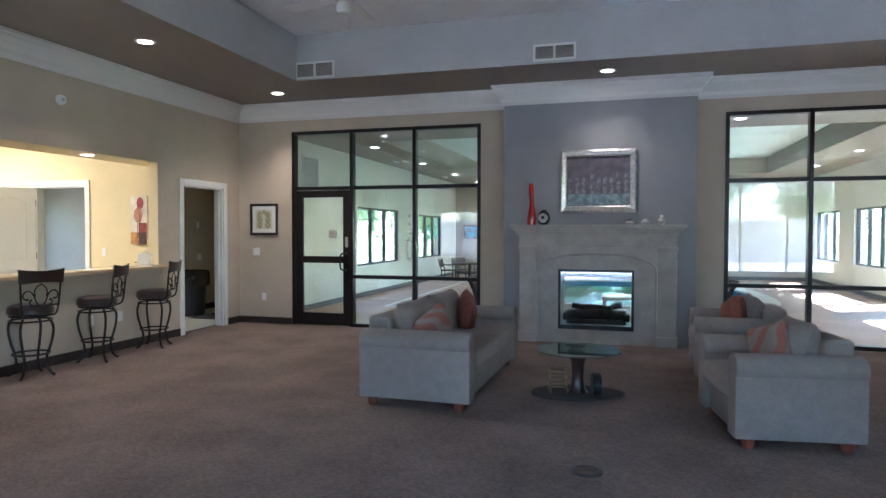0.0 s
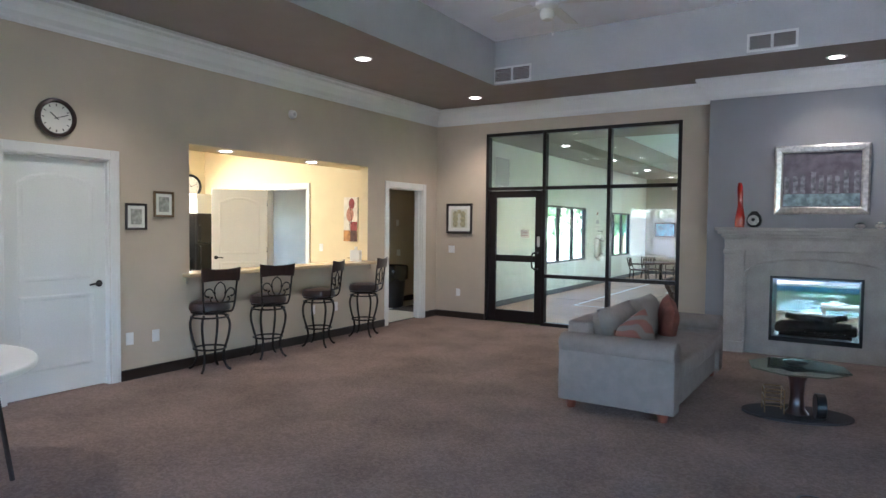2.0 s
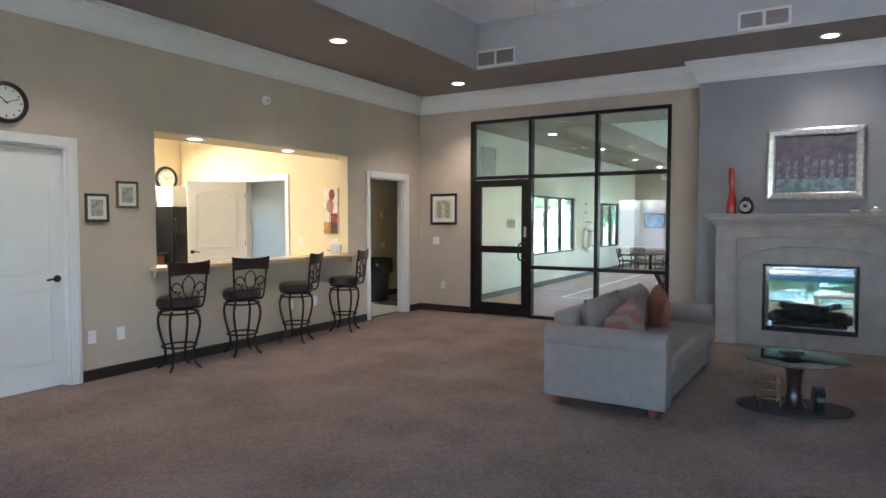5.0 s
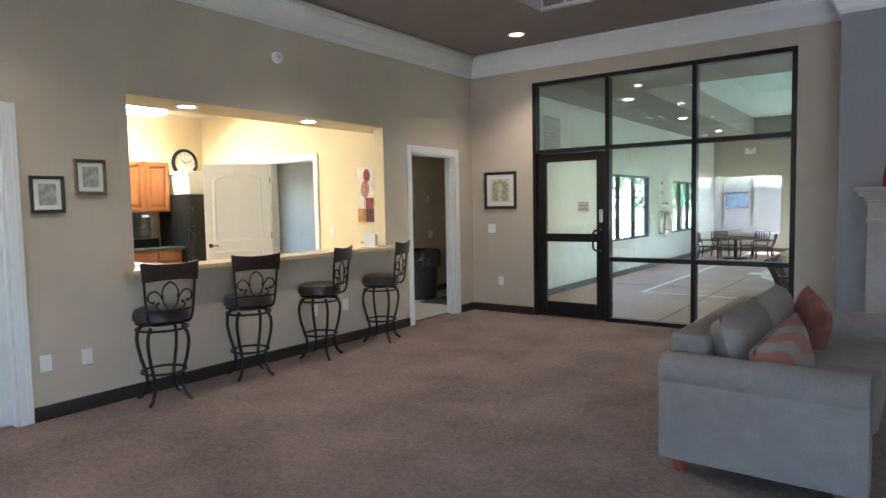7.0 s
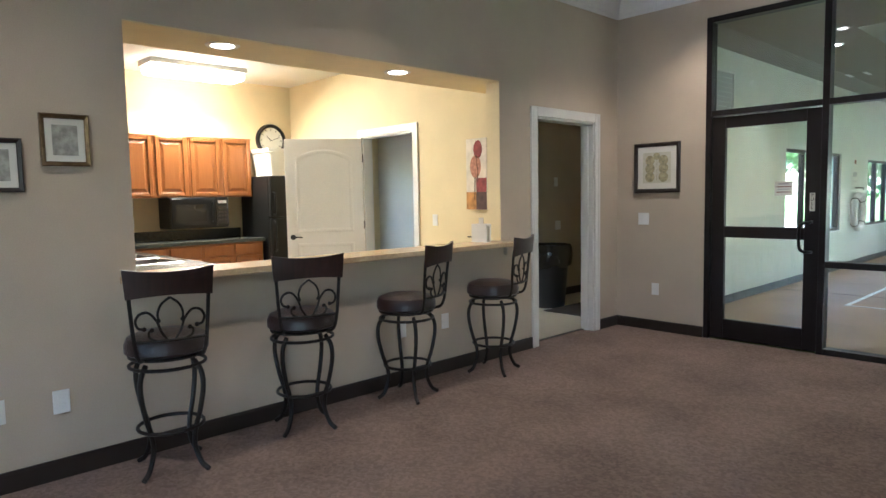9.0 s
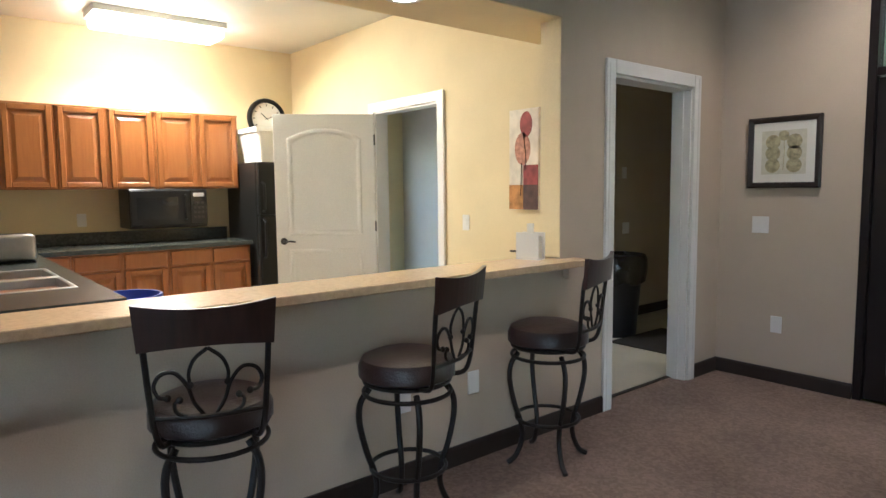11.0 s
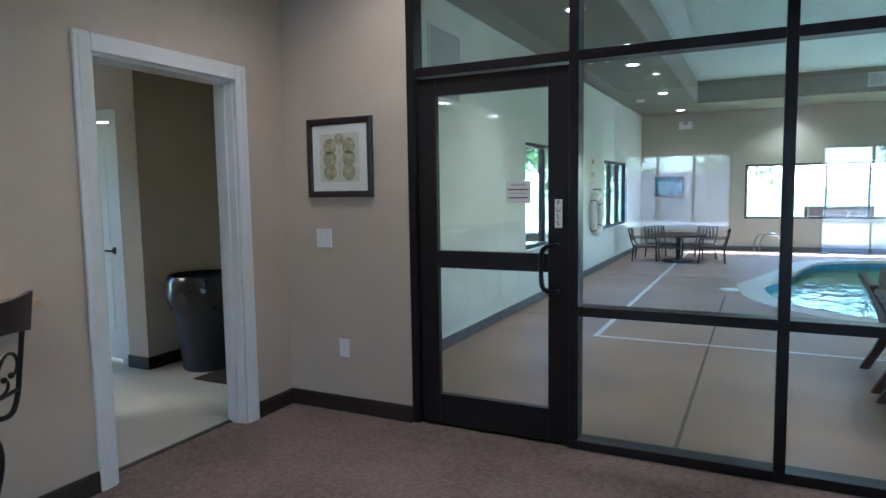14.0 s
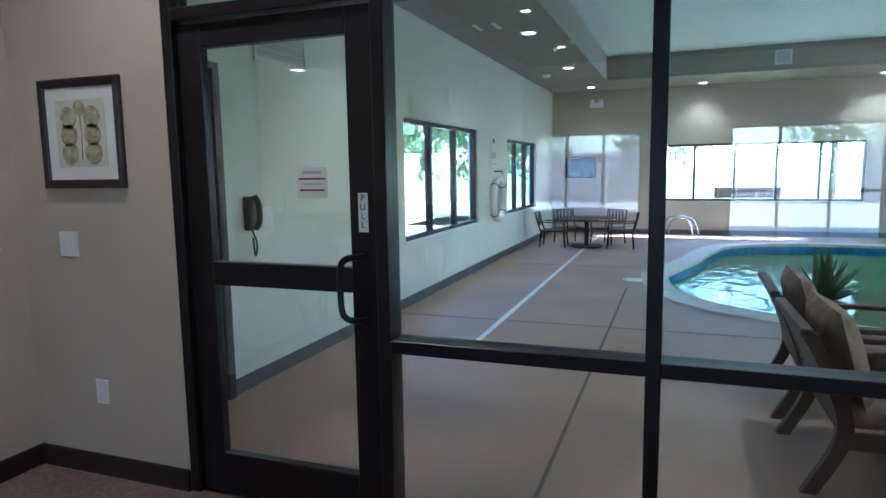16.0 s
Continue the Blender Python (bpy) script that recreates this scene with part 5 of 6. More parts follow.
for i in range(5):
    y1 = 6.34 - 0.74 * i
    y0 = y1 - 0.74
    c = thing("base_cabinet", (0, 0, 0), 0, "honey oak base cabinet with drawers over raised-panel doors", "kitchen cabinet", "oak base cabinets")
    part("body", box(KX + 0.001, -8.84, y0 + 0.001, y1 - 0.001, 0.1, 0.875, None, 0.003), "oak", c)
    part("kickboard", box(KX + 0.001, -8.90, y0 + 0.001, y1 - 0.001, 0, 0.1), "base", c)
    for a, d in ((y0 + 0.018, (y0 + y1) / 2 - 0.018), ((y0 + y1) / 2 + 0.018, y1 - 0.018)):
        part("drawer_front", box(-8.84, -8.82, a, d, 0.735, 0.86, None, 0.006, 2), "oak", c)
        part("cabinet_door", raised_panel(-8.84, a, d, 0.12, 0.715), "oak", c)
wt = thing("kitchen_worktop", (0, 0, 0), 0, "dark green laminate worktop with an upstand, on the oak cabinets", "countertop")
part("slab", box(KX + 0.001, -8.79, 2.5, 6.35, 0.876, 0.915, None, 0.006, 2), "counter", wt)
part("upstand", box(KX + 0.001, KX + 0.02, 2.5, 6.35, 0.916, 1.02), "counter", wt)
mw = thing("microwave", (-9.44, 5.72, 1.05), 0, "black microwave fixed under the oak wall cabinets", "microwave")
part("housing", box(0, 0.36, -0.38, 0.34, 0.0, 0.398, None, 0.006), "black", mw)
part("microwave_door", box(0.36, 0.385, -0.375, 0.17, 0.03, 0.38, None, 0.004), "black", mw)
part("door_window", box(0.385, 0.388, -0.32, 0.05, 0.09, 0.31), "screen", mw)
part("door_handle", tube([(0.385, 0.12, 0.08), (0.42, 0.12, 0.09), (0.42, 0.12, 0.33), (0.385, 0.12, 0.34)], 0.009), "black", mw, "", True)
part("control_panel", box(0.36, 0.383, 0.175, 0.335, 0.03, 0.38, None, 0.003), "screen", mw)
part("display", box(0.383, 0.3845, 0.20, 0.31, 0.315, 0.355), "trayside", mw)
for r in range(4):
    for c in range(3):
        part("keypad_button", box(0.383, 0.3845, 0.205 + 0.037 * c, 0.23 + 0.037 * c, 0.09 + 0.05 * r, 0.115 + 0.05 * r), "base", mw)
for c in mw.children:
    c.data.transform(Matrix.Diagonal((1, 0.93, 0.88, 1)))
fr = thing("refrigerator", (0, 0, 0), 0, "black textured top-freezer refrigerator with a white tub on top", "refrigerator")
part("body", box(KX + 0.02, -8.73, 6.37, 7.09, 0.02, 1.64, None, 0.01, 2), "fridge", fr)
part("freezer_door", box(-8.73, -8.67, 6.372, 7.088, 1.15, 1.638, None, 0.012, 2), "fridge", fr)
part("fridge_door", box(-8.73, -8.67, 6.372, 7.088, 0.06, 1.14, None, 0.012, 2), "fridge", fr)
for z0, z1 in ((1.18, 1.45), (0.75, 1.11)):
    part("handle", tube([(-8.67, 6.41, z0), (-8.63, 6.41, z0 + 0.02), (-8.63, 6.41, z1 - 0.02), (-8.67, 6.41, z1)], 0.011), "black", fr, "", True)
tub = thing("storage_tub", (-8.96, 6.60, 1.64), 90, "white plastic storage tub on the refrigerator", "storage box")
b = bmesh.new()
rr = []
for w, d, z in ((0.16, 0.20, 0.0), (0.20, 0.24, 0.28), (0.22, 0.26, 0.28), (0.22, 0.26, 0.32), (0.21, 0.25, 0.32), (0.19, 0.23, 0.29), (0.15, 0.19, 0.01)):
    rr.append([b.verts.new((a * w, c * d, z)) for a, c in ((-1, -1), (1, -1), (1, 1), (-1, 1))])
for q, r in zip(rr, rr[1:]):
    for j in range(4):
        b.faces.new((q[j], q[(j + 1) % 4], r[(j + 1) % 4], r[j]))
b.faces.new(rr[0]), b.faces.new(rr[-1])
bmesh.ops.bevel(b, geom=[e for e in b.edges if abs(e.verts[0].co.z - e.verts[1].co.z) > 0.05], offset=0.03, segments=3, profile=0.5, affect="EDGES")
part("tub_shell", b, "bin", tub)
kc = thing("wall_clock", (KX + 0.001, 6.82, 2.12), 90, "round wall clock with a black rim and white face", "clock")
clock_parts(kc, 0.21, "black")
fl = thing("ceiling_fluorescent", (-8.8, 5.6, KZ), 0, "long white fluorescent ceiling fitting, lit", "ceiling light")
part("housing", box(-0.18, 0.18, -0.52, 0.52, -0.05, 0, None, 0.004), "white", fl)
part("diffuser", box(-0.17, 0.17, -0.50, 0.50, -0.135, -0.05, None, 0.03, 3), "tube", fl, "ribbed clear diffuser")
cv = thing("canvas_print", (-6.03, KY1 - 0.002, 1.56), 0, "tall narrow canvas of red and tan flowers on the cream wall", "picture")
part("canvas", box(-0.17, 0.17, -0.035, 0, -0.28, 0.28, None, 0.003), mat("canvas_cream", (0.66, 0.60, 0.52), 0.8, vary=0.12, scale=12), cv)
wine, tan, dark, ochre = mat("paint_wine", (0.23, 0.035, 0.035), 0.7, vary=0.3, scale=20), mat("paint_tan", (0.42, 0.19, 0.13), 0.7, vary=0.3, scale=30), mat("paint_umber", (0.07, 0.03, 0.025), 0.7, vary=0.3, scale=18), mat("paint_ochre", (0.42, 0.19, 0.05), 0.7, vary=0.3, scale=16)
for x, z, r, m in ((0.03, 0.195, 0.07, wine), (-0.01, 0.06, 0.09, tan)):
    part("painted_flower", cyl(0, 0, -0.0008, 0.0008, r, seg=24, m=Matrix.Translation((x, -0.0365, z)) @ Matrix.Rotation(radians(90), 4, "X")), m, cv)
part("painted_block", box(0.0, 0.168, -0.037, -0.0355, -0.278, -0.03), wine, cv)
part("painted_block", box(0.0, 0.168, -0.0385, -0.0372, -0.278, -0.14), dark, cv)
part("painted_block", box(-0.168, -0.0005, -0.037, -0.0355, -0.278, -0.14), ochre, cv)
part("painted_stem", tube([(0.0, -0.038, 0.15), (0.03, -0.038, 0.02), (0.02, -0.038, -0.06)], 0.003, tube([(-0.02, -0.038, -0.02), (-0.03, -0.038, -0.2)], 0.003)), dark, cv)
for c in cv.children:
    c.data.transform(Matrix.Diagonal((0.78, 1, 1.19, 1)))
nh = thing("napkin_holder", (-5.50, 6.58, 0.975), 15, "clear napkin holder with white napkins, on the bar ledge", "napkin holder")
part("napkins", box(-0.06, 0.06, -0.03, 0.03, 0.006, 0.13, None, 0.004), "paper", nh, "stack of white napkins")
part("holder", box(-0.07, 0.07, -0.04, 0.04, 0, 0.006, box(-0.07, 0.07, -0.04, -0.034, 0.006, 0.15, box(-0.07, 0.07, 0.034, 0.04, 0.006, 0.15))), "plastic", nh)
part("holder_lever", box(-0.13, -0.06, -0.01, 0.01, 0.035, 0.045, None, 0.003), "black", nh, "small black lever")
part("card", box(-0.02, 0.02, -0.005, 0.005, 0.13, 0.20), "paper", nh)
tst = thing("toaster", (-8.12, 4.40, 0.915), 0, "brushed steel toaster on the dark worktop", "toaster")
part("shell", box(-0.09, 0.09, -0.14, 0.14, 0.01, 0.19, None, 0.03, 3), "steel", tst, "", True)
part("toaster_base", box(-0.09, 0.09, -0.13, 0.13, 0, 0.012), "black", tst)
part("lever", box(-0.015, 0.015, 0.14, 0.165, 0.10, 0.12, None, 0.003), "black", tst)
part("slot", box(-0.05, -0.02, -0.1, 0.1, 0.186, 0.1915, box(0.02, 0.05, -0.1, 0.1, 0.186, 0.1915)), "black", tst)

pn = thing("kitchen_peninsula", (0, 0, 0), 0, "honey oak counter arm with a dark laminate top", "kitchen cabinet")
part("body", box(-8.78, -6.12, 3.94, 4.56, 0.1, 0.875, None, 0.003), "oak", pn)
part("kickboard", box(-8.78, -6.18, 3.98, 4.50, 0, 0.1), "base", pn)
for a in (-8.7, -8.05, -7.4, -6.75):
    part("cabinet_door", box(a, a + 0.58, 4.56, 4.58, 0.12, 0.86, None, 0.006, 2), "oak", pn)
b = box(-8.789, -6.05, 3.9, 4.0, 0.876, 0.915)
for x0, x1, y0, y1 in ((-8.789, -7.55, 4.0, 4.62), (-6.55, -6.05, 4.0, 4.62), (-7.55, -6.55, 4.52, 4.62)):
    box(x0, x1, y0, y1, 0.876, 0.915, b)
part("slab", b, "counter", pn)
sk = thing("kitchen_sink", (-7.05, 4.26, 0.915), 0, "brushed steel double-bowl sink let into the dark counter", "sink")
b = bmesh.new()
for x0, x1 in ((-0.49, -0.02), (0.02, 0.49)):
    rings = [[b.verts.new(((x0 + x1) / 2 + sx * ((x1 - x0) / 2 - o), sy * (0.25 - o), z)) for sx, sy in ((-1, -1), (1, -1), (1, 1), (-1, 1))] for o, z in ((-0.012, 0.002), (0.0, 0.006), (0.012, 0.002), (0.03, -0.16))]
    for q, p in zip(rings, rings[1:]):
        for j in range(4):
            b.faces.new((q[j], q[(j + 1) % 4], p[(j + 1) % 4], p[j]))
    b.faces.new(rings[-1])
part("bowl", b, "steel", sk)
part("tap", tube(curve([(0, -0.27, 0.0), (0, -0.27, 0.20), (0, -0.20, 0.27), (0, -0.08, 0.26), (0, -0.05, 0.20)], 6), 0.012, cyl(0, -0.27, 0, 0.03, 0.025)), "chrome", sk, "", True)
bb = thing("recycling_bin", (-7.2, 4.86, 0), 0, "round bright blue plastic bin on the kitchen floor", "bin")
part("bin_body", lathe([(0.16, 0), (0.17, 0.02), (0.205, 0.72), (0.22, 0.735), (0.22, 0.76), (0.205, 0.76), (0.195, 0.70), (0.15, 0.04)], 36), "bluetub", bb, "", True)
plate((-6.979, 9.62, 0.95), 90, "white double plate low on the hall wall", "double")

# ---- hall ----
tc = thing("trash_can", (-6.62, 8.94, 0), 0, "round near-black bin with a black bag over its rim", "trash can")
part("bin_body", lathe([(0.19, 0), (0.20, 0.02), (0.25, 0.66), (0.27, 0.68), (0.27, 0.72), (0.245, 0.72), (0.18, 0.05)], 32), "bluebin", tc, "", True)
b = bmesh.new()
rings = []
for r, z in ((0.235, 0.60), (0.25, 0.72), (0.275, 0.755), (0.292, 0.72), (0.295, 0.62), (0.285, 0.54), (0.276, 0.50)):
    rings.append([b.verts.new(((r + 0.012 * noise.noise(Vector((3 * math.cos(a), 3 * math.sin(a), z * 6)))) * math.cos(a), (r + 0.012 * noise.noise(Vector((3 * math.cos(a), 3 * math.sin(a), z * 6)))) * math.sin(a), z + (0.05 * noise.noise(Vector((2 * math.cos(a), 2 * math.sin(a), 9))) if z < 0.55 else 0))) for a in np.linspace(0, math.tau, 37)[:-1]])
for q, r in zip(rings, rings[1:]):
    for j in range(36):
        b.faces.new((q[j], q[(j + 1) % 36], r[(j + 1) % 36], r[j]))
part("bag", b, "bag", tc, "wrinkled black plastic liner", True)
mt = thing("door_mat", (-5.94, 9.03, 0), 0, "dark brown rubber mat on the pale floor", "mat")
part("mat_pad", box(-0.5, 0.5, -0.42, 0.42, 0, 0.01, None, 0.004), "mat", mt)

# ---- pool room things ----
def dining_chair(label):
    c = thing("patio_chair", (0, 0, 0), 0, label, "chair", "chairs round the patio table")
    part("seat", box(-0.22, 0.22, -0.22, 0.22, 0.40, 0.445, None, 0.015, 2), "outwood", c)
    for x, y in ((-0.2, -0.2), (0.2, -0.2), (-0.2, 0.2), (0.2, 0.2)):
        part("leg", tube([(x, y, 0.41), (x * 1.12, y * 1.12, 0)], 0.014), "iron", c, "", True)
    b = bmesh.new()
    for y in (-0.2, 0.2):
        tube(curve([(0.2, y, 0.42), (0.25, y, 0.6), (0.30, y, 0.90)], 4), 0.014, b)
    tube([(0.30, -0.2, 0.90), (0.30, 0.2, 0.90)], 0.014, b)
    part("back_frame", b, "iron", c, "", True)
    for k in range(5):
        y = -0.14 + 0.07 * k
        part("back_slat", box(0.255, 0.262, y - 0.02, y + 0.02, 0.55, 0.88), "outwood", c)
    for y in (-0.22, 0.22):
        part("armrest", tube(curve([(0.26, y, 0.66), (0.0, y, 0.65), (-0.2, y, 0.62), (-0.21, y, 0.42)], 4), 0.013), "iron", c, "", True)
    return c


pt = thing("patio_table", (-4.0, 17.85, 0), 0, "round dark patio table with four chairs on the deck", "table")
part("tabletop", cyl(0, 0, 0.48, 0.52, 0.50, seg=40, bevel=0.006), "outwood", pt)
part("column", cyl(0, 0, 0.03, 0.48, 0.04), "iron", pt)
part("foot_plate", cyl(0, 0, 0, 0.03, 0.28, bevel=0.006), "iron", pt)
ch = dining_chair("dark iron and wood patio chair at the round table")
for c in ch.children:
    c.data.transform(Matrix.Diagonal((1, 1, 0.68, 1)))
for k, (a, r) in enumerate(((4, 0.58), (62, 0.66), (125, 0.66), (182, 0.58))):
    m = pose(-4.0 + r * math.cos(radians(a)), 17.85 + r * math.sin(radians(a)), 0, 0, 0, a)
    if k == 0:
        ch.matrix_basis = m
    else:
        copy_thing(ch, m)


def deep_chair():
    """Deep-seated wooden lounge chair; faces +x, its back at x = 0."""
    c = thing("lounge_chair", (0, 0, 0), 0, "dark wooden lounge chair with beige cushions, by the pool", "armchair", "wooden lounge chairs in the pool room")
    for y in (-0.34, 0.34):
        b = bmesh.new()
        pts = curve([(-0.10, y, 0.0), (0.02, y, 0.30), (-0.03, y, 0.56), (-0.13, y, 0.79)], 6)
        for q, r in zip(pts, pts[1:]):
            d = (r - q)
            b2 = bmesh.new()
            vs = [b2.verts.new(v + Vector((o, s * 0.022, 0))) for v in (q, r) for o, s in ((-0.032, -1), (0.032, -1), (0.032, 1), (-0.032, 1))]
            for f in ((0, 1, 5, 4), (1, 2, 6, 5), (2, 3, 7, 6), (3, 0, 4, 7), (0, 3, 2, 1), (4, 5, 6, 7)):
                b2.faces.new([vs[i] for i in f])
            merge(b, b2)
        part("rear_leg", b, "outwood", c)
        part("front_leg", box(0.60, 0.66, y - 0.025, y + 0.025, 0, 0.58, None, 0.005), "outwood", c)
        part("armrest", box(-0.03, 0.70, y - 0.04, y + 0.04, 0.58, 0.612, None, 0.008, 2), "outwood", c)
        part("side_rail", box(0.0, 0.62, y - 0.02, y + 0.02, 0.24, 0.32, None, 0.004), "outwood", c)
    part("front_rail", box(0.60, 0.64, -0.315, 0.315, 0.24, 0.32, None, 0.004), "outwood", c)
    for k in range(9):
        t = k / 8
        z = 0.36 + 0.40 * t
        x = 0.0 - 0.13 * t ** 1.6
        part("back_slat", box(x - 0.012, x + 0.008, -0.318, 0.318, z - 0.026, z + 0.026, None, 0.004), "outwood", c)
    part("top_rail", box(-0.165, -0.115, -0.365, 0.365, 0.775, 0.815, None, 0.008, 2), "outwood", c)
    part("seat_cushion", box(0.03, 0.68, -0.31, 0.31, 0.32, 0.44, None, 0.04, 3), "cushion", c, "", True)
    q = pillow(0.62, 0.50, 0.16)
    bmesh.ops.transform(q, matrix=Matrix.Translation((0.05, 0, 0.64)) @ Matrix.Rotation(radians(-14), 4, "Y") @ Matrix.Rotation(radians(90), 4, "Z"), verts=q.verts)
    part("back_cushion", q, "cushion", c, "mottled beige back cushion", True)
    return c


lc = deep_chair()
for c in lc.children:
    c.data.transform(Matrix.Diagonal((1, 0.96, 0.89, 1)))
lc.matrix_basis = pose(-1.82, 9.68, 0, 0, 0, 1)
copy_thing(lc, pose(-1.82, 10.55, 0, 0, 0, -1))
copy_thing(lc, pose(1.75, 9.9, 0, 0, 0, 178))
sp = thing("potted_plant", (-1.36, 12.2, 0), 0, "leafy green plant in a low brown pot by the pool", "plant")
part("pot", lathe([(0.12, 0), (0.17, 0.25), (0.19, 0.26), (0.19, 0.29), (0.16, 0.29), (0.11, 0.05)], 24), "bark", sp, "", True)
b = bmesh.new()
rnd = random.Random(9)
for k in range(90):
    a, e, L0 = rnd.uniform(0, math.tau), rnd.uniform(0.5, 1.4), rnd.uniform(0.18, 0.5)
    d = Vector((math.cos(a) * math.cos(e), math.sin(a) * math.cos(e), math.sin(e)))
    s = d.cross(Vector((0, 0, 1))).normalized() * rnd.uniform(0.02, 0.045)
    o = Vector((0, 0, 0.27))
    v = [b.verts.new(p) for p in (o, o + d * L0 * 0.5 + s, o + d * L0 - Vector((0, 0, 0.06 * L0)), o + d * L0 * 0.5 - s)]
    b.faces.new(v)
part("foliage", b, "leaf", sp)
ot = thing("side_table", (0.35, 9.9, 0), 0, "low white slatted side table in the pool room", "side table")
part("tabletop", box(-0.32, 0.32, -0.25, 0.25, 0.40, 0.44, None, 0.006), "bin", ot)
for x in (-0.28, 0.28):
    for y in (-0.21, 0.21):
        part("leg", box(x - 0.02, x + 0.02, y - 0.02, y + 0.02, 0, 0.40), "bin", ot)
lr = thing("life_ring", (PW + 0.01, 15.7, 0.95), 90, "white ring buoy hanging on the pool room wall", "life ring")
b = tube([(0.29 * math.cos(a), -0.06, 0.29 * math.sin(a)) for a in np.linspace(0, math.tau, 37)[:-1]], 0.055, None, 12, True)
part("buoy", b, "bin", lr, "", True)
b = bmesh.new()
for k in range(4):
    a = radians(45 + 90 * k)
    tube([((0.29 + 0.058 * math.cos(t)) * math.cos(a), -0.06 + 0.058 * math.sin(t), (0.29 + 0.058 * math.cos(t)) * math.sin(a)) for t in np.linspace(0, math.tau, 13)[:-1]], 0.008, b, 6, True)
part("rope_band", b, "mat", lr, "", True)
part("hook", tube([(0.0, 0.005, 0.42), (0, -0.12, 0.42), (0, -0.12, 0.38)], 0.01), "black", lr)


def notice(at, rz, w, h, lines, label, color="paper"):
    s = thing("wall_sign", at, rz, label, "sign", "printed notices of the pool room")
    part("sheet", box(-w / 2, w / 2, -0.004, 0, -h / 2, h / 2), color, s)
    for z, lw, m, th in lines:
        part("text_bar", box(-lw / 2 * w, lw / 2 * w, -0.0055, -0.0042, z * h - th * h, z * h + th * h), m, s)
    return s


notice((-3.83, YN + 0.0475, 1.37), 0, 0.14, 0.12, ((0.33, 0.6, "trayside", 0.05), (0.12, 0.85, "rust", 0.03), (-0.05, 0.7, "trayside", 0.03), (-0.25, 0.8, "rust", 0.03)), "white notice with red and grey lines taped to the door glass")
notice((PW + 0.001, 15.68, 1.55), 90, 0.42, 0.28, ((0.2, 0.6, "trayside", 0.16), (-0.25, 0.7, "trayside", 0.04)), "white safety notice on the pale wall")
notice((PW + 0.001, 15.68, 1.82), 90, 0.18, 0.18, ((0.0, 0.6, "rust", 0.2),), "small red and white notice")
tel = thing("wall_phone", (PW + 0.001, 9.80, 1.15), 90, "black wall telephone with a hanging cord", "telephone")
part("cradle", box(-0.05, 0.05, -0.05, 0, -0.11, 0.11, None, 0.012, 2), "black", tel, "", True)
part("handset", tube(curve([(0, -0.06, -0.1), (0, -0.09, -0.05), (0, -0.09, 0.06), (0, -0.06, 0.11)], 5), 0.02), "black", tel, "", True)
part("cord", tube(curve([(0, -0.03, -0.11), (0.03, -0.04, -0.2), (0.01, -0.04, -0.28), (-0.01, -0.04, -0.16)], 6), 0.006), "black", tel, "", True)
plate((PW + 0.001, 10.0, 1.12), 90, "white switch beside the wall telephone", "double")
pd = thing("pool_room_door", (0, 0, 0), 0, "dark bronze door in the pale pool room wall", "door")
part("door_frame", box(PW, PW + 0.03, 9.06, 9.10, 0, 2.06, box(PW, PW + 0.03, 9.50, 9.56, 0, 2.06, box(PW, PW + 0.03, 9.10, 9.50, 2.02, 2.06))), "alu", pd)
part("leaf", box(PW - 0.06, PW - 0.01, 9.10, 9.50, 0.005, 2.02), "alu", pd)
part("door_lever", tube([(PW - 0.01, 9.42, 0.95), (PW + 0.05, 9.42, 0.95), (PW + 0.05, 9.30, 0.95)], 0.01), "steel", pd, "", True)
tv = thing("framed_picture", (-4.49, PN - 0.002, 1.40), 0, "teal seascape picture on the far pool room wall", "picture")
part("frame", frame_ring(0.62, 0.44, 0.03, 0.04), "base", tv)
part("print_sheet", box(-0.285, 0.285, -0.012, -0.004, -0.195, 0.195), "teal", tv)
lad = thing("pool_handrail", (-2.4, 19.3, 0), 15, "polished steel handrail at the pool's edge", "handrail")
for y in (-0.18, 0.18):
    part("rail", tube(curve([(-0.30, y, 0.0), (-0.28, y, 0.3), (-0.18, y, 0.43), (0.1, y, 0.42), (0.22, y, 0.25), (0.26, y, 0.02)], 6), 0.018), "chrome", lad, "", True)
lid = thing("skimmer_lid", (-2.95, 14.55, 0), 0, "round white skimmer lid flush in the deck", "lid")
part("lid_disc", cyl(0, 0, 0, 0.008, 0.14, seg=32, bevel=0.002), "bin", lid)
part("lid_ring", lathe([(0.14, 0), (0.14, 0.012), (0.165, 0.01), (0.17, 0)], 32), "coping", lid, "", True)
ex = thing("exit_light", (-4.16, PN - 0.001, 2.70), 0, "small white twin-head emergency light on the far wall", "emergency light")
part("housing", box(-0.14, 0.14, -0.06, 0, -0.05, 0.05, None, 0.01), "plastic", ex)
for x in (-0.09, 0.09):
    part("lamp_head", cyl(x, -0.05, 0.05, 0.11, 0.045, seg=16), "plastic", ex)


spk = thing("ceiling_speaker", (-4.55, 13.5, PZ), 0, "small white slotted grille in the dark ceiling of the pool room", "air vent")
part("backing", box(-0.13, 0.13, -0.13, 0.13, -0.006, -0.001), "poolsoffit", spk)
for x in (-0.11, 0.11):
    part("slat", box(x - 0.025, x + 0.025, -0.16, 0.16, -0.014, -0.007, None, 0.002), "plastic", spk)
sd = thing("smoke_detector", (-4.68, 17.6, PZ), 0, "round white smoke detector on the dark ceiling", "alarm")
part("housing", lathe([(0.02, -0.045), (0.06, -0.04), (0.075, -0.02), (0.08, -0.001)], 24), "plastic", sd, "", True)


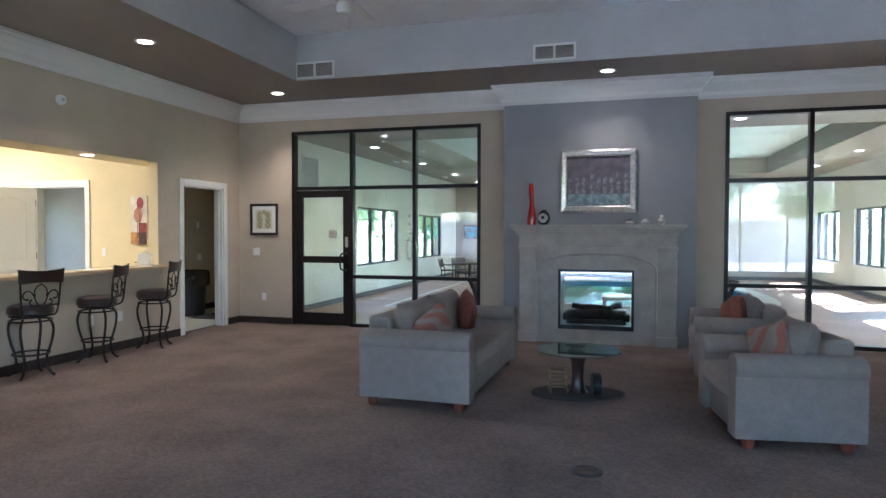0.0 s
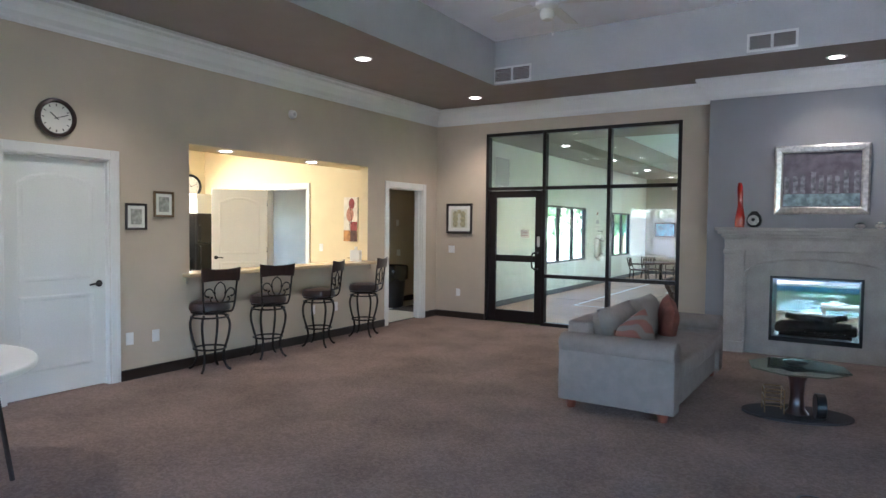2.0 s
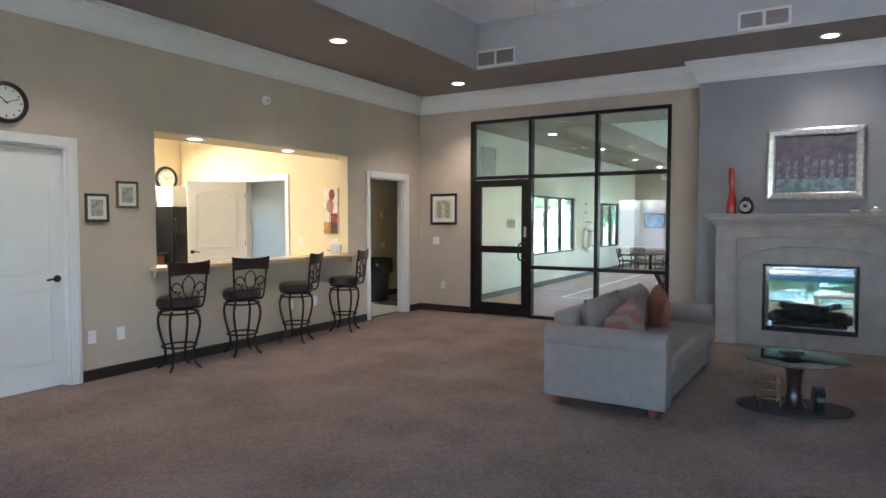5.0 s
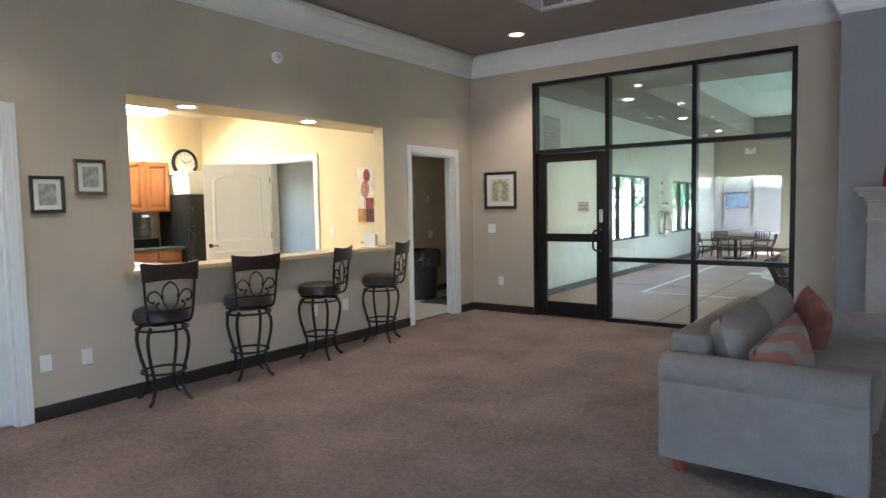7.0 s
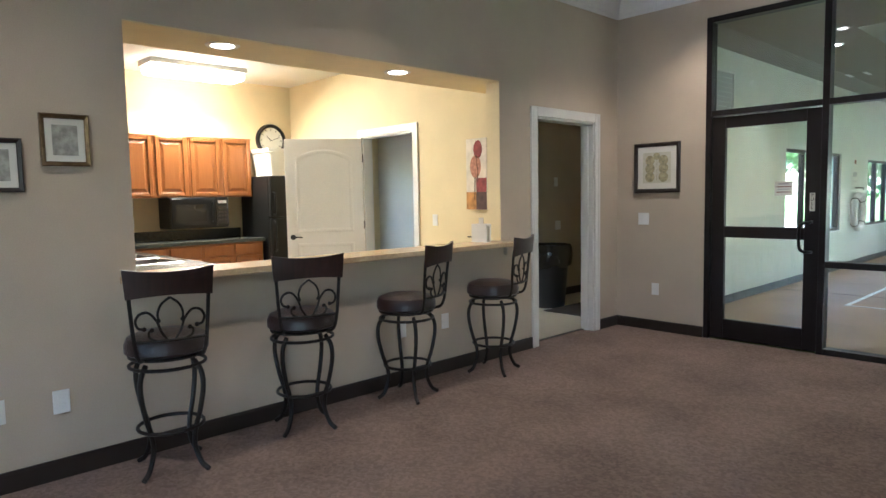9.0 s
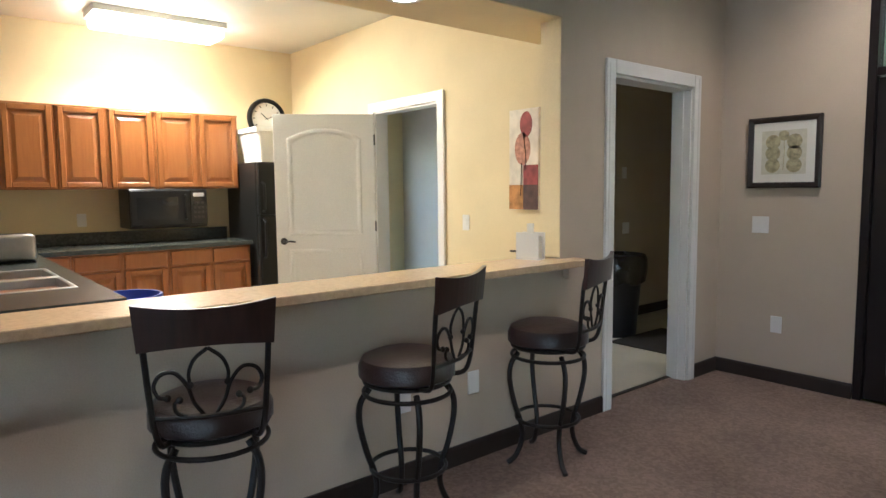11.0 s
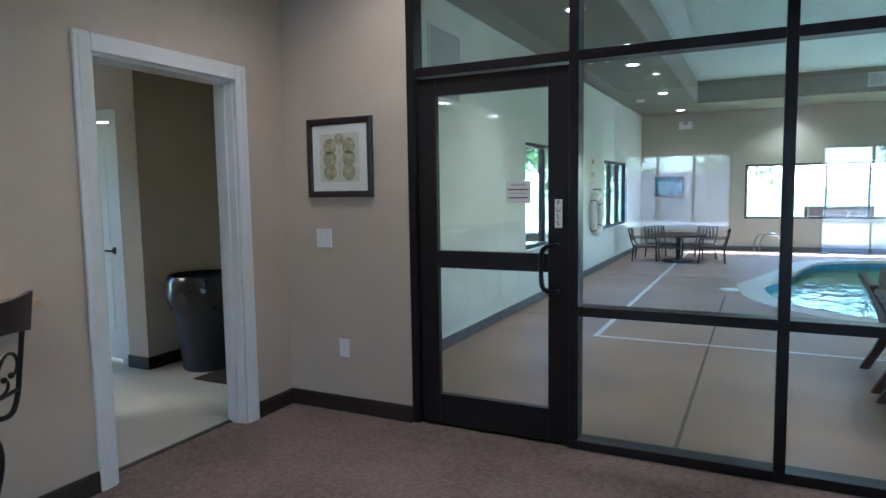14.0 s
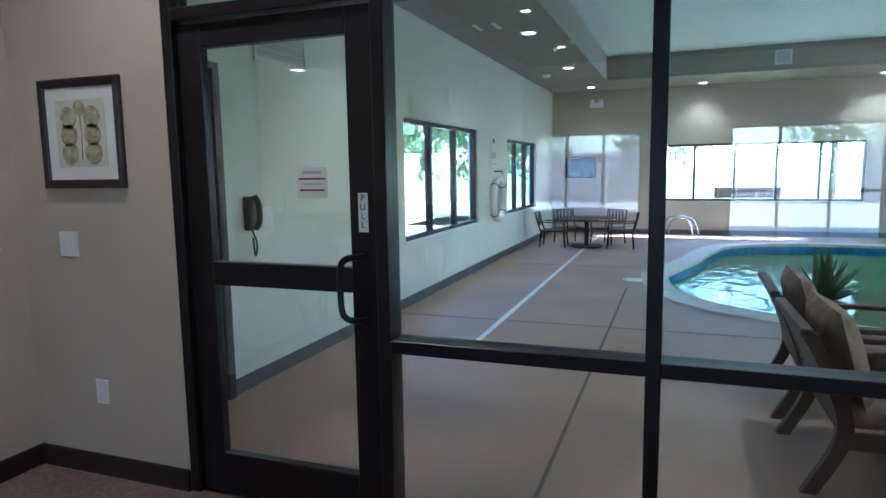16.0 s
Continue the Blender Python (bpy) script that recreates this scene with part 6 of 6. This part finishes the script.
# ---- outdoors: sky-blocking slab, trees, fence, far building ----
# Unseen slab, added to hold sky light off the lobby floor and wall.
structure("trim_eave", box(-6, 6.8, YS - 2.8, YS - 0.15, 2.9, 3.05), "trayside", None, "unseen slab added to block sky light along the lobby front")

def tree(x, y, h, r, seed, conifer=False):
    rnd = random.Random(seed)
    t = thing("tree", (x, y, -0.16), 0, "leafy green tree on the lawn outside the windows", "tree", "trees outside the windows")
    b = tube(curve([(0, 0, 0), (0.05, 0.02, h * 0.25), (-0.04, 0.05, h * 0.5), (0.02, 0, h * 0.8)], 4), 0.13, None, 8)
    for v in b.verts:
        s = 1 - 0.6 * v.co.z / h
        v.co.x, v.co.y = v.co.x * s, v.co.y * s
    for k in range(7):
        a, z = k * 2.4 + rnd.random(), h * rnd.uniform(0.3, 0.6)
        tube(curve([(0, 0, z), (r * 0.35 * math.cos(a), r * 0.35 * math.sin(a), z + h * 0.1), (r * 0.75 * math.cos(a), r * 0.75 * math.sin(a), z + h * 0.22)], 3), 0.04, b, 6)
    part("trunk", b, "bark", t, "", True)
    vs, fs = [], []
    clumps = [(Vector((r * rnd.uniform(-0.75, 0.75), r * rnd.uniform(-0.75, 0.75), h * rnd.uniform(0.3, 0.95))), r * rnd.uniform(0.25, 0.45)) for _ in range(26)]
    for c, cr in clumps:
        for _ in range(130):
            d = Vector((rnd.gauss(0, 1), rnd.gauss(0, 1), rnd.gauss(0, 0.8))).normalized() * cr * rnd.uniform(0.5, 1.05)
            u = Vector((rnd.gauss(0, 1), rnd.gauss(0, 1), rnd.gauss(0, 1))).normalized()
            w = u.orthogonal().normalized()
            s = rnd.uniform(0.07, 0.16)
            i = len(vs)
            vs += [c + d - u * s, c + d + w * s * 0.5, c + d + u * s, c + d - w * s * 0.5]
            fs.append((i, i + 1, i + 2, i + 3))
    me = bpy.data.meshes.new("crown")
    me.from_pydata([tuple(v) for v in vs], [], fs)
    me.materials.append(M["leaf"])
    c = new("crown", me)
    c.parent = t


for k, (x, y, h, r) in enumerate(((-8.3, 27.0, 5.5, 2.0), (-11.2, 25.2, 5.5, 2.0), (-12.6, 20.5, 5.5, 2.2), (-13.5, 26, 6, 2.6), (-22, 24, 7, 3), (-24, 33, 7, 3), (-18, 38, 7, 3), (-4, 30, 7, 3.2), (2.5, 32, 7.5, 3.4), (8, 29, 7, 3), (-9, 31, 7, 3.2), (14, 20, 7, 3), (15, 13, 6.5, 2.8), (-3.0, -20, 6, 2.6), (4, -21, 7, 3), (-9, -20, 6.5, 2.8), (10, -20, 6.5, 2.8), (-15, 8, 6.5, 2.8))):
    tree(x, y, h, r, 20 + k)
fence = thing("privacy_fence", (0, 0, 0), 0, "long grey timber fence beyond the lobby windows", "fence")
b = bmesh.new()
for i in range(215):
    box(-22 + i * 0.17, -22 + i * 0.17 + 0.155, -16.32, -16.3, -0.16, 2.0, b)
part("fence_boards", b, "fence", fence)["kind"] = "stuff"
part("fence_rail", box(-22, 14.5, -16.3, -16.26, 1.75, 1.85, box(-22, 14.5, -16.3, -16.26, 0.2, 0.3)), "fence", fence)
bn = thing("garden_bench", (-0.9, 23.6, -0.06), 0, "dark garden bench on the walk outside the far windows", "bench")
part("bench_seat", box(-0.75, 0.75, -0.2, 0.2, 0.40, 0.45), "outwood", bn)
part("bench_back", box(-0.75, 0.75, 0.2, 0.24, 0.65, 0.92), "outwood", bn)
for x in (-0.65, 0.65):
    part("bench_leg", box(x - 0.03, x + 0.03, -0.2, 0.24, 0, 0.92), "outwood", bn)
hs = thing("apartment_building", (0, 0, 0), 0, "far beige two-storey apartment building beyond the lawn", "building")
part("wall", box(-64, -58, 4, 40, -0.16, 6.0), "siding", hs)
part("roof", box(-64.6, -57.4, 3.4, 40.6, 6.0, 6.5), "roof", hs)
for i in range(9):
    for z in (0.9, 3.8):
        w = part("window", box(-58.0, -57.95, 6 + i * 3.8, 7.4 + i * 3.8, z, z + 1.3), "screen", hs)
        part("sill", box(-58.0, -57.9, 5.9 + i * 3.8, 7.5 + i * 3.8, z - 0.1, z), "white", w)
